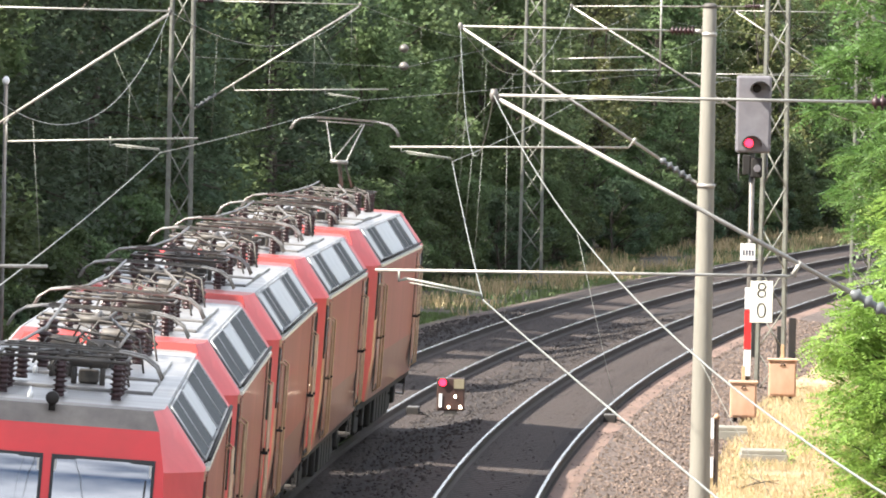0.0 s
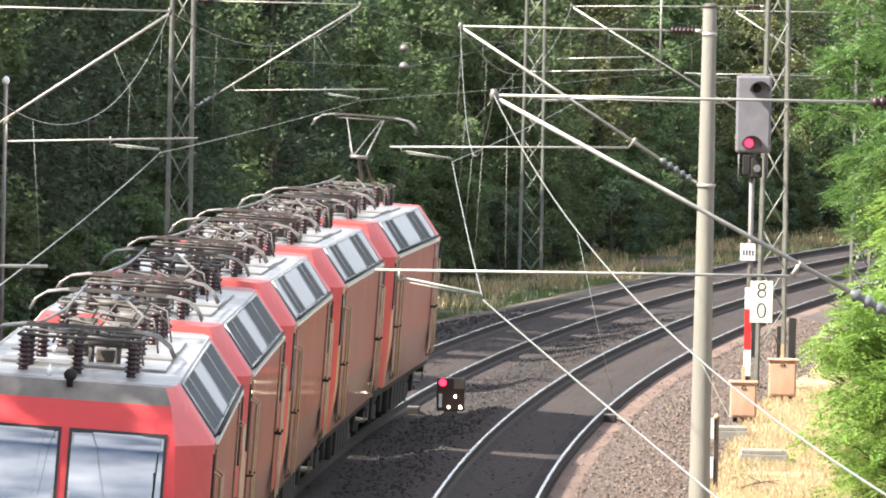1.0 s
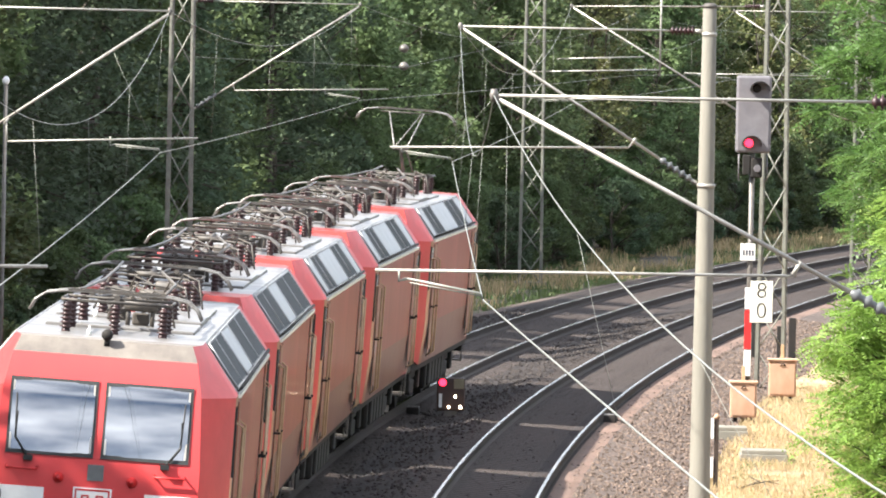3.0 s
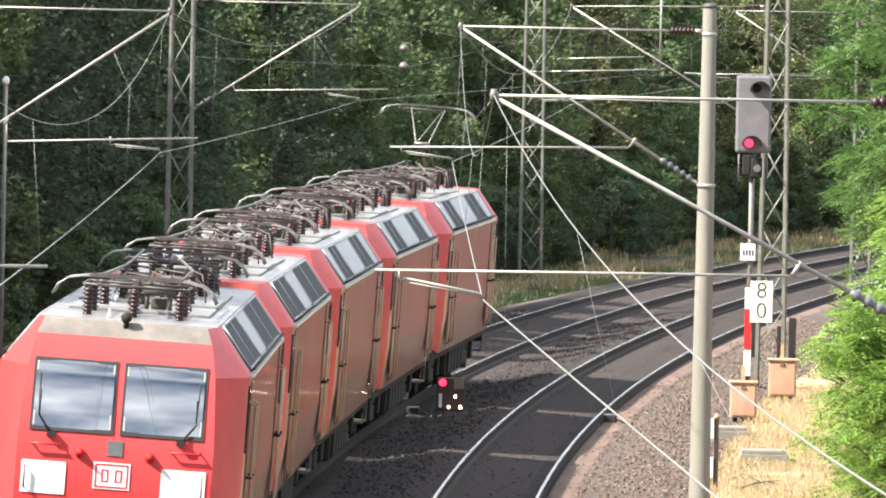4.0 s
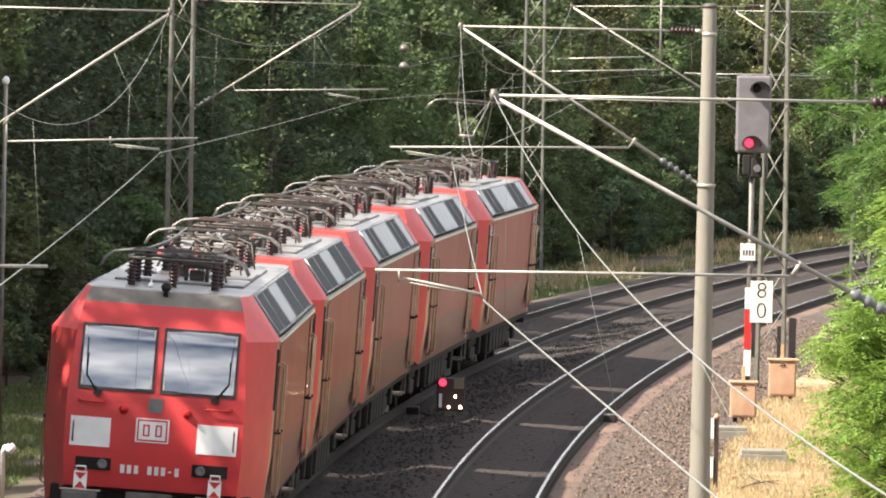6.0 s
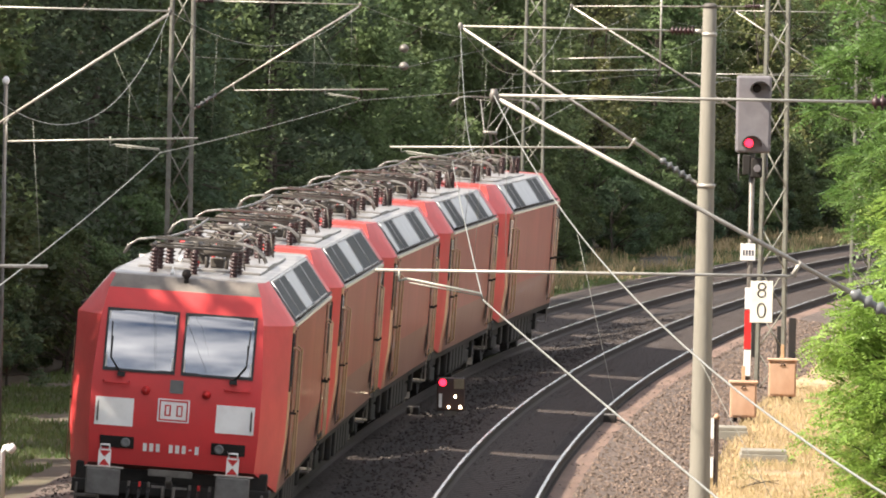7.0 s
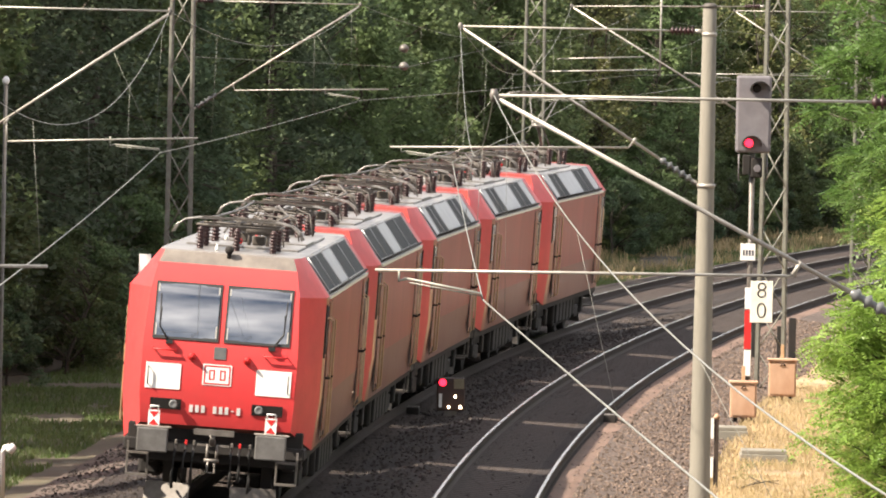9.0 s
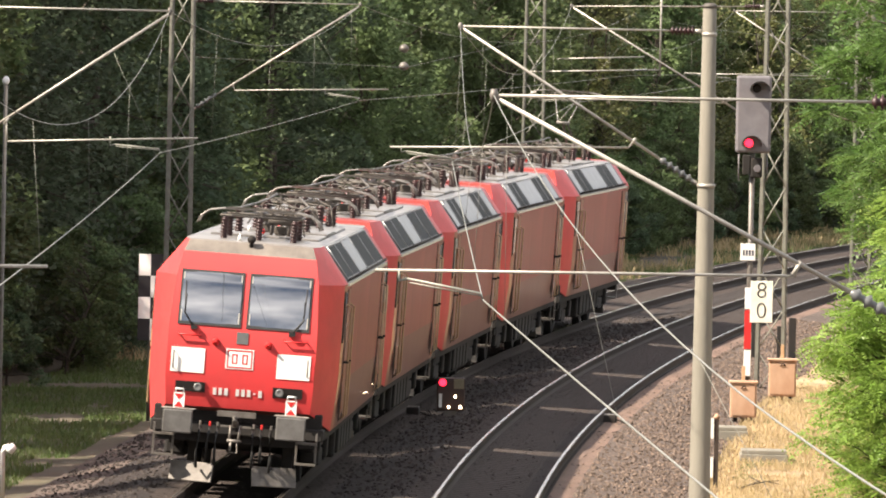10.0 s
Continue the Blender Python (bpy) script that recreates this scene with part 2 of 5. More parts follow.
def offset_of(x, y):
    """How far along and how far right of track A's centre a place lies."""
    s = y - Y0
    for _ in range(5):
        p, h = line(s)
        s += (x - p.x) * math.sin(h) + (y - p.y) * math.cos(h)
    p, h = line(s)
    return s, (x - p.x) * math.cos(h) - (y - p.y) * math.sin(h)


# ---- ground and tracks ----
def ground_height(v, x, y):
    n = noise.noise(Vector((x * 0.25, y * 0.25, 0))) * 0.10 + noise.noise(Vector((x * 0.05, y * 0.05, 3))) * 0.3 * min(1, max(0, abs(v - 2) - 7) / 8)
    if v < -2.2:
        z = -0.50 - 0.10 * min(1, (-2.2 - v) / 2.5)
    elif v > 7.2:
        z = -0.40 - 0.07 * min(1, (v - 7.2) / 2.0) + 0.25 * min(1, max(0, v - 9) / 4)
    else:
        z = -0.62
        n = 0
    return z + n * 0.6


def make_ground():
    xs = [-2500, -1200, -600, -300, -150, -80, -50, -35] + [-26 + 0.6 * i for i in range(100)] + [40, 55, 80, 150, 300, 600, 1200, 2500]
    ys = [-600, -300, -120, -40, 0, 40, 70, 85] + [95 + 1.2 * i for i in range(240)] + [400, 450, 520, 650, 900, 1500, 2500, 4000]
    verts, faces = [], []
    for y in ys:
        for x in xs:
            near = -30 < x < 36 and 80 < y < 400
            if near:
                s, v = offset_of(x, y)
                verts.append((x, y, ground_height(v, x, y)))
            else:
                verts.append((x, y, -0.55))
    w = len(xs)
    for j in range(len(ys) - 1):
        for i in range(w - 1):
            faces.append((j * w + i, j * w + i + 1, (j + 1) * w + i + 1, (j + 1) * w + i))
    me = bpy.data.meshes.new("ground")
    me.from_pydata(verts, [], faces)
    me.materials.append(SOIL)
    me.polygons.foreach_set("use_smooth", [True] * len(me.polygons))
    tagged(new("ground", me), "uneven grassy railway verge with bare soil", "ground", kind="structure")


def strip(name, profile, s0, s1, step, mat, parent=None, label="", closed=True, mats=None):
    """A cross-section of (v, z) drawn along the line of the tracks."""
    verts, faces, mi = [], [], []
    n = len(profile)
    count = int((s1 - s0) / step)
    for j in range(count + 1):
        s = s0 + step * j
        for v, z in profile:
            p, _ = line(s, v, z)
            verts.append(p)
    m = n if closed else n - 1
    for j in range(count):
        for i in range(m):
            a, b = j * n + i, j * n + (i + 1) % n
            faces.append((a, b, b + n, a + n))
            mi.append(mats[i] if mats else 0)
    me = bpy.data.meshes.new(name)
    me.from_pydata(verts, [], faces)
    for q in (mat if isinstance(mat, (list, tuple)) else [mat]):
        me.materials.append(q)
    me.polygons.foreach_set("material_index", mi)
    ob = new(name, me)
    ob.parent = parent
    return tagged(ob, label)


def bed_z(v):
    """Height of the ballast between and beside the tracks."""
    za = lambda d: -math.sin(CANT_A) * d
    zb = lambda d: -math.sin(CANT_B) * d + 0.03
    if v < -1.6:
        return za(-1.6) - 0.17 - 0.19 * (-1.6 - v)
    if v < 1.4:
        return za(v) - 0.17
    if v < GAP_B - 1.4:
        t = (v - 1.4) / (GAP_B - 2.8)
        return (za(1.4) - 0.17) * (1 - t) + (zb(-1.4) - 0.17) * t - 0.03 * math.sin(math.pi * t)
    if v < GAP_B + 1.7:
        return zb(v - GAP_B) - 0.17 + (0.02 if GAP_B + 0.82 < v < GAP_B + 1.35 else 0)
    return zb(1.7) - 0.17 - 0.10 * (v - GAP_B - 1.7)


def make_tracks():
    vs = [-3.7, -3.2, -2.6, -2.1, -1.6, -1.2, -0.4, 0.4, 1.0, 1.4, 1.8, 2.2, 2.53, 3.0, 3.6, 4.3, 4.78, 5.15, 5.64, 6.1, 6.6, 7.0, 7.5]
    bed = strip("ballast_bed", [(v, bed_z(v)) for v in vs], -250, 330, 1.0, [BALLAST, RUST_DUST, DARK_BALLAST], closed=False, mats=[0] * 2 + [2] * 14 + [1] + [0] * 5)
    tagged(bed, "brown dusty ballast bed under two curved tracks", "ballast", kind="structure")
    head = [(-0.022, 0.0), (0.022, 0.0), (0.036, -0.006), (0.036, -0.04), (0.009, -0.05), (0.009, -0.14), (0.07, -0.165), (0.07, -0.172), (-0.07, -0.172), (-0.07, -0.165), (-0.009, -0.14), (-0.009, -0.05), (-0.036, -0.04), (-0.036, -0.006)]
    for name, mid, cant, z in (("railway_track", 0.0, CANT_A, 0.0), ("railway_track", GAP_B, CANT_B, 0.03)):
        track = tagged(base(name), "curved railway track with shiny rail heads and rusty sides", "railway track", "railway tracks", "structure")
        for side in (-1, 1):
            c = side * 0.7535
            prof = [(mid + (c + a) * math.cos(cant) + b * math.sin(cant), z - (c + a) * math.sin(cant) + b * math.cos(cant)) for a, b in head]
            strip("rail", prof, -250, 330, 1.5, [RAIL_SIDE, RAIL_TOP], track, "steel rail with worn bright head", mats=[1] + [0] * 13)
        bm = bmesh.new()
        one = None
        for i in range(0, 900):
            s = -245 + i * 0.6
            p, h = line(s, mid, z - 0.185)
            m = Matrix.Translation(p) @ Matrix.Rotation(-h, 4, "Z") @ Matrix.Rotation(cant, 4, "Y")
            if 12 < s < 100:
                if one is None:
                    one = part("sleeper", box(bmesh.new(), -1.3, 1.3, -0.13, 0.13, -0.1, 0.018), SLEEPER, track, "dusty concrete sleeper sunk in ballast")
                    one.matrix_basis = m
                else:
                    again("sleeper", one, m, track)
            else:
                box(bm, -1.3, 1.3, -0.13, 0.13, -0.1, 0.018, m=m)
        tagged(part("sleepers", bm, SLEEPER, track, "dusty concrete sleepers sunk in ballast"), kind="stuff")


def make_verge():
    prof = [6.9 + 0.45 * i for i in range(17)]
    verts, faces = [], []
    for j in range(66):
        for v in prof:
            p, _ = line(-10 + j * 2.0, v)
            k = 0.03 if 7.0 < v < 14.0 else -0.05
            verts.append((p.x, p.y, ground_height(v, p.x, p.y) + k))
    n = len(prof)
    for j in range(65):
        for i in range(n - 1):
            a = j * n + i
            faces.append((a, a + 1, a + n + 1, a + n))
    me = bpy.data.meshes.new("verge")
    me.from_pydata(verts, [], faces)
    me.materials.append(SAND)
    me.polygons.foreach_set("use_smooth", [True] * len(me.polygons))
    tagged(new("verge", me), "pale dry sandy verge beside the ballast", "verge", kind="structure")


def make_stones():
    rng = np.random.default_rng(5)
    heaps = {"sooty": ([], []), "brown": ([], [])}
    base_v = np.array([(1, 0, 0), (-1, 0, 0), (0, 1, 0), (0, -1, 0), (0, 0, 1), (0, 0, -1)], float)
    base_f = [(0, 2, 4), (2, 1, 4), (1, 3, 4), (3, 0, 4), (2, 0, 5), (1, 2, 5), (3, 1, 5), (0, 3, 5)]
    for i in range(34000):
        s = rng.uniform(0, 120)
        v = rng.uniform(-3.6, 7.2) if i % 3 else rng.uniform(4.8, 7.7) if i % 5 == 0 else rng.uniform(4.8, 7.4)
        if abs(v - GAP_B) < 1.0 and i % 4:
            continue
        if abs(abs(v) - 0.75) < 0.09 or abs(abs(v - GAP_B) - 0.75) < 0.09:
            continue
        if GAP_B + 0.85 < v < GAP_B + 1.25 and i % 5:
            continue
        r = rng.uniform(0.02, 0.05)
        inside = abs(v) < 1.2 or abs(v - GAP_B) < 1.2
        p, _ = line(s, v, (bed_z(v) if v < 7.3 else ground_height(v, *line(s, v)[0].xy) + 0.03) + (r * 0.1 if not inside else -0.3 * r))
        q = rng.normal(size=(3, 3))
        q, _ = np.linalg.qr(q)
        vv = (base_v * rng.uniform(0.6, 1.2, (6, 1)) * r) @ q + np.array(p)
        # Left-shoulder stones take the dark tone too, standing in for shade there.
        verts, faces = heaps["sooty" if v + rng.normal() * 0.15 < GAP_B + 0.8 else "brown"]
        k = len(verts)
        verts.extend(map(tuple, vv))
        faces.extend([(a + k, b + k, c + k) for a, b, c in base_f])
    for tone, mat, label in (("sooty", DARK_STONE, "dark ballast stones, sooty between the rails, shade-toned on the left shoulder"), ("brown", STONE, "loose brown and grey ballast stones on the shoulder")):
        me = bpy.data.meshes.new("ballast_stones")
        me.from_pydata(heaps[tone][0], [], heaps[tone][1])
        me.materials.append(mat)
        tagged(new("ballast_stones", me), label, "gravel", kind="stuff")


make_ground()
make_tracks()
make_verge()
make_stones()


# ---- the locomotives ----
HALF = 9.45
ROWS = [(1.28, 0.77, 1.12, 1.40), (1.74, 0.655, 1.15, 1.47), (2.50, 0.66, 1.15, 1.47), (3.28, 0.90, 1.10, 1.47), (3.66, 1.06, 1.03, 1.185), (3.84, 1.22, 0.96, 1.05)]


def body_shell(bm):
    """The red box of the body: sloped faces with angled cheeks, straight sides, sloping roof edges. Materials: 0 face, 1 side, 2 roof, 3 skirt, 4 roof front."""
    def ring(kind, end):
        pts = []
        for side in (-1, 1):
            col = []
            for h, u, vf, vs in ROWS:
                if kind == "face":
                    p = (side * vf, u - HALF, h)
                else:
                    p = (side * vs, {"cheek": 1.75, "cab": 2.72}[kind] + (0.12 if h > 3.3 else 0) - HALF, h if h > 1.3 else 1.0)
                col.append(bm.verts.new((p[0], p[1] * end, p[2])))
            pts.append(col)
        return pts

    rings = {(k, e): ring(k, e) for k in ("face", "cheek", "cab") for e in (1, -1)}
    order = [("face", 1), ("cheek", 1), ("cab", 1), ("cab", -1), ("cheek", -1), ("face", -1)]
    for i, (a, b) in enumerate(zip(order, order[1:])):
        A, B = rings[a], rings[b]
        for side in (0, 1):
            for r in range(5):
                f = bm.faces.new((A[side][r], A[side][r + 1], B[side][r + 1], B[side][r]))
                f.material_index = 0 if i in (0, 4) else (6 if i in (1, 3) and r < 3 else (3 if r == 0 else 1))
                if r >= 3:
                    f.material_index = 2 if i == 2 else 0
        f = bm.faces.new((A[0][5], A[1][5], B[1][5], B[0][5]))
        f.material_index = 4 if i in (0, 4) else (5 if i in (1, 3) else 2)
        bm.faces.new((A[0][0], A[1][0], B[1][0], B[0][0])).material_index = 3
    for e in (1, -1):
        F = rings[("face", e)]
        for r in range(5):
            bm.faces.new((F[0][r], F[1][r], F[1][r + 1], F[0][r + 1])).material_index = 4 if r == 4 else 0
    bmesh.ops.bevel(bm, geom=[e for e in bm.edges if e.calc_face_angle(0) > 0.2], offset=0.055, segments=3, affect="EDGES", profile=0.5, clamp_overlap=True)
    return bm


def face_u(h):
    """Depth of the face at a height."""
    for (h0, u0, *_), (h1, u1, *_) in zip(ROWS, ROWS[1:]):
        if h <= h1:
            return u0 + (u1 - u0) * max(0, (h - h0)) / (h1 - h0)
    return ROWS[-1][1]


def slab(bm, v0, v1, h0, h1, proud, thick=0.03, mi=0):
    """A plate lying on the face between two widths and two heights."""
    ps = []
    for d in (proud, proud - thick):
        for v, h in ((v0, h0), (v1, h0), (v1, h1), (v0, h1)):
            ps.append(bm.verts.new((v, face_u(h) - d - HALF, h)))
    for idx in ((0, 1, 2, 3), (7, 6, 5, 4), (0, 4, 5, 1), (1, 5, 6, 2), (2, 6, 7, 3), (3, 7, 4, 0)):
        bm.faces.new([ps[i] for i in idx]).material_index = mi
    return bm


def loco_end(loco, rear, tail):
    """Everything on one face; built for the rear end and turned round for the front."""
    turn = Matrix.Identity(4) if rear else Matrix.Rotation(math.pi, 4, "Z")

    def put(name, bm, mat, parent=None, label="", smooth=False):
        ob = part(name, bm, mat, parent or loco, label, smooth)
        if parent is None:
            ob.matrix_basis = turn
        return ob

    for a, b in ((-1.02, -0.04), (0.04, 1.02)):
        bm = bmesh.new()
        for q in ((a, b, 2.54, 2.585), (a, b, 3.345, 3.385), (a, a + 0.03, 2.585, 3.345), (b - 0.03, b, 2.585, 3.345)):
            slab(bm, *q, 0.02)
        fr = put("windscreen_frame", bm, [RUBBER], None, "black rubber windscreen frame")
        bm = bmesh.new()
        slab(bm, a + 0.032, a + 0.052, 2.59, 3.34, 0.028)
        part("trim_strip", bm, GALV, fr, "pale metal trim strip")
        part("trim_strip", slab(bmesh.new(), b - 0.052, b - 0.032, 2.59, 3.34, 0.028), GALV, fr, "pale metal trim strip")
        bm = bmesh.new()
        n = 10
        grid = []
        for i in range(n + 1):
            for j in range(n + 1):
                p, q = 2 * i / n - 1, 2 * j / n - 1
                h = 2.965 + 0.39 * q
                grid.append(bm.verts.new(((a + b) / 2 + 0.46 * p, face_u(h) - HALF - 0.010 - 0.014 * (1 - p * p) - 0.022 * (1 - q * q), h)))
        for i in range(n):
            for j in range(n):
                k = i * (n + 1) + j
                bm.faces.new((grid[k], grid[k + 1], grid[k + n + 2], grid[k + n + 1]))
        put("windscreen", bm, GLASS, None, "curved windscreen that mirrors sky and clouds", True)
        bm = bmesh.new()
        x = a + 0.10 if a < 0 else b - 0.10
        k = 1 if a < 0 else -1
        y = lambda h: face_u(h) - HALF - 0.05
        tube(bm, [(x, y(3.0), 3.0), (x, y(2.72), 2.72), (x + 0.16 * k, y(2.5), 2.5)], 0.014, 5)
        tube(bm, [(x - 0.02 * k, y(3.2), 3.2), (x, y(2.72), 2.72)], 0.010, 5)
        box(bm, x + 0.16 * k - 0.05, x + 0.16 * k + 0.05, y(2.5) - 0.02, y(2.5) + 0.05, 2.47, 2.53)
        put("wiper", bm, RUBBER)
    for v in (-0.82, 0.82):
        bm = slab(bmesh.new(), v - 0.26, v + 0.26, 1.80, 2.18, 0.012)
        pl = put("front_panel", bm, WHITE, None, "white rectangular panel")
        bm = bmesh.new()
        e = v + (0.22 if v > 0 else -0.22)
        tube(bm, [(e, 0.66 - HALF, 1.85), (e, 0.60 - HALF, 1.88), (e, 0.60 - HALF, 2.10), (e, 0.66 - HALF, 2.13)], 0.012, 6)
        part("handle", bm, DIRTY_STEEL, pl)
        bm = bmesh.new()
        tube(bm, [(v - 0.17, 0.66 - HALF, 2.40), (v - 0.17, 0.60 - HALF, 2.38), (v + 0.17, 0.60 - HALF, 2.38), (v + 0.17, 0.66 - HALF, 2.40)], 0.014, 6)
        put("grab_rail", bm, RED_SIGN)
        w = v * 0.92
        bm = slab(bmesh.new(), w - 0.23, w + 0.23, 1.50, 1.66, 0.014)
        hl = put("headlight_housing", bm, BLACK, None, "dark recessed headlight housing")
        bm = bmesh.new()
        x = w + (-0.12 if v > 0 else 0.12)
        lathe(bm, [(0.062, 0), (0.066, 0.02), (0.05, 0.03), (0.03, 0.018), (0.0001, 0.02)], along((x, 0.66 - HALF - 0.01, 1.58), (x, 0.6 - HALF, 1.58)))
        part("headlight", bm, INSUL_GREY, hl, "round grey headlight lens", True)
        bm = bmesh.new()
        x = 0.5 * v
        lathe(bm, [(0.06, 0), (0.06, 0.02), (0.035, 0.06), (0.02, 0.12)], along((x, 0.66 - HALF, 2.30), (x, 0.6 - HALF, 2.31)), 10)
        put("lamp_socket", bm, RED_SIGN, None, "small red horn boss")
        # buffers
        bm = bmesh.new()
        box(bm, v * 1.067 - 0.28, v * 1.067 + 0.28, -HALF, -HALF + 0.05, 0.88, 1.24, 0.02)
        for vt in bm.verts:
            if abs(vt.co.x - v * 1.067) > 0.2 and (vt.co.z < 0.95 or vt.co.z > 1.17):
                vt.co.x -= math.copysign(0.05, vt.co.x - v * 1.067)
        bf = put("buffer", bm, BUFFER, None, "large grey scuffed buffer plate")
        bm = bmesh.new()
        lathe(bm, [(0.10, 0), (0.10, 0.25), (0.14, 0.26), (0.14, 0.55)], along((v * 1.067, 0.04 - HALF, 1.06), (v * 1.067, 1 - HALF, 1.06)), 14)
        part("buffer_stem", bm, BLACK, bf)
        bm = box(bmesh.new(), v * 1.067 - 0.26, v * 1.067 + 0.26, -HALF + 0.02, -HALF + 0.28, 1.25, 1.262)
        part("buffer_step", bm, GALV, bf, "pale worn step above the buffer")
        if tail and rear:
            c = v * 1.067 + (0.0 if v < 0 else -0.02)
            bm = box(bmesh.new(), c - 0.085, c + 0.085, 0.08 - HALF, 0.10 - HALF, 1.27, 1.50)
            tb = put("tail_board", bm, WHITE, None, "white tail board with two red triangles")
            bm = bmesh.new()
            for q in (1, -1):
                poly(bm, [(c - 0.075 * q, 0.075 - HALF, 1.38 + 0.10 * q), (c + 0.075 * q, 0.075 - HALF, 1.38 + 0.10 * q), (c, 0.075 - HALF, 1.38 + 0.01 * q)])
            part("red_triangle", bm, RED_SIGN, tb)
            bm = bmesh.new()
            tube(bm, [(c - 0.06, 0.09 - HALF, 1.49), (c - 0.06, 0.09 - HALF, 1.56), (c + 0.06, 0.09 - HALF, 1.56), (c + 0.06, 0.09 - HALF, 1.49)], 0.014, 6)
            part("board_handle", bm, WHITE, tb)
        # steps, hoses and plough beside the coupling
        bm = bmesh.new()
        for zz in (0.50, 0.82):
            box(bm, v * 1.35 - 0.16, v * 1.35 + 0.16, 0.45 - HALF, 0.70 - HALF, zz, zz + 0.03)
        for dx in (-0.15, 0.15):
            box(bm, v * 1.35 + dx - 0.015, v * 1.35 + dx + 0.015, 0.55 - HALF, 0.62 - HALF, 0.5, 1.0)
        put("step", bm, DIRTY_STEEL)
        bm = bmesh.new()
        m = Matrix.Translation((v * 0.78, 0.62 - HALF, 0.27)) @ Matrix.Rotation(math.copysign(0.35, v), 4, "Z") @ Matrix.Rotation(-0.25, 4, "X")
        box(bm, -0.36, 0.36, -0.02, 0.02, -0.15, 0.16, 0.01, m)
        put("rail_guard", bm, DIRTY_STEEL, None, "dusty grey rail guard plate")
        for q, low in ((0.28, 0.42), (0.40, 0.5), (0.55, 0.36)):
            bm = bmesh.new()
            x = math.copysign(q, v)
            tube(bm, [(x, 0.62 - HALF, 0.98), (x, 0.42 - HALF, 0.92), (x * 1.04, 0.36 - HALF, low + 0.2), (x * 1.02, 0.40 - HALF, low), (x * 1.1, 0.5 - HALF, low + 0.06)], 0.022, 6)
            put("brake_hose", bm, RUBBER)
            bm = bmesh.new()
            box(bm, x - 0.018, x + 0.018, 0.55 - HALF, 0.62 - HALF, 1.0, 1.07, 0.006)
            put("cock", bm, RED_SIGN if q == 0.40 else DIRTY_STEEL)
    bm = bmesh.new()
    box(bm, -1.30, 1.30, 1.00 - HALF, 1.30 - HALF, 0.72, 1.27, 0.02)
    put("buffer_beam", bm, BLACK)
    bm = bmesh.new()
    tube(bm, [(0, 0.62 - HALF, 1.06), (0, 0.32 - HALF, 1.06), (0, 0.26 - HALF, 1.12), (0, 0.30 - HALF, 1.16)], 0.045, 8)
    for s in (-0.07, 0.07):
        tube(bm, [(s, 0.42 - HALF, 1.04), (s, 0.38 - HALF, 0.80)], 0.022, 6)
    tube(bm, [(-0.11, 0.38 - HALF, 0.80), (0.11, 0.38 - HALF, 0.80)], 0.03, 6)
    tube(bm, [(-0.05, 0.38 - HALF, 0.8), (-0.06, 0.36 - HALF, 0.62), (0.06, 0.36 - HALF, 0.62), (0.05, 0.38 - HALF, 0.8)], 0.022, 6)
    put("screw_coupling", bm, DIRTY_STEEL, None, "greasy hook and screw coupling")
    bm = bmesh.new()
    box(bm, -0.30, 0.30, 0.57 - HALF, 0.62 - HALF, 1.16, 1.25)
    box(bm, -0.24, 0.24, 0.55 - HALF, 0.60 - HALF, 1.00, 1.03)
    put("coupling_shelf", bm, DIRTY_STEEL)
    # emblem as a plain framed plate, small plate above and number as bars
    bm = slab(bmesh.new(), -0.235, 0.195, 1.90, 2.21, 0.010)
    em = put("emblem_plate", bm, WHITE, None, "white rounded emblem plate with red frame")
    bm = bmesh.new()
    for q in ((-0.215, 0.175, 1.915, 1.935), (-0.215, 0.175, 2.175, 2.195), (-0.215, -0.195, 1.935, 2.175), (0.155, 0.175, 1.935, 2.175), *[(c + p, c + q, lo, hi) for c in (-0.14, 0.02) for p, q, lo, hi in ((0.0, 0.02, 1.98, 2.13), (0.065, 0.085, 1.98, 2.13), (0.02, 0.065, 1.98, 1.998), (0.02, 0.065, 2.112, 2.13))]):
        slab(bm, *q, 0.014, 0.006)
    part("emblem_shape", bm, RED_SIGN, em)
    bm = slab(bmesh.new(), -0.09, 0.09, 2.29, 2.47, 0.010)
    put("small_plate", bm, INSUL_GREY, None, "small grey square plate")
    for i in range(9):
        if i in (3, 7):
            continue
        bm = slab(bmesh.new(), -0.40 + i * 0.088, -0.40 + i * 0.088 + 0.054, 1.48, 1.59, 0.008, 0.01)
        put("number_bar", bm, WHITE)
    bm = slab(bmesh.new(), 0.222, 0.262, 1.525, 1.543, 0.008, 0.01)
    put("number_bar", bm, WHITE)
    # headlamp on the roof edge
    bm = lathe(bmesh.new(), [(0.055, 0), (0.065, 0.02), (0.065, 0.10), (0.04, 0.13)], along((0.0, 1.10 - HALF, 3.90), (0.0, 1.5 - HALF, 3.90)), 14)
    box(bm, -0.03, 0.03, 1.15 - HALF, 1.22 - HALF, 3.78, 3.86)
    put("top_headlamp", bm, BLACK, None, "small round dark top headlamp", True)
    # cab doors and handrails on both sides
    for v in (-1, 1):
        bm = bmesh.new()
        box(bm, v * 1.470, v * 1.484, 3.02 - HALF, 3.72 - HALF, 1.25, 3.18)
        put("cab_door", bm, CAB_SIDE, None, "cab door between handrails, orange tint painted in for reflection")
        for uu in (2.86, 3.74):
            bm = box(bmesh.new(), v * 1.466, v * 1.4755, uu - HALF, uu + 0.15 - HALF, 1.12, 3.2)
            put("door_gap", bm, RUBBER, None, "dark strip along the door gap")
        bm = box(bmesh.new(), v * 1.466, v * 1.477, 1.95 - HALF, 2.92 - HALF, 2.42, 3.14, 0.004)
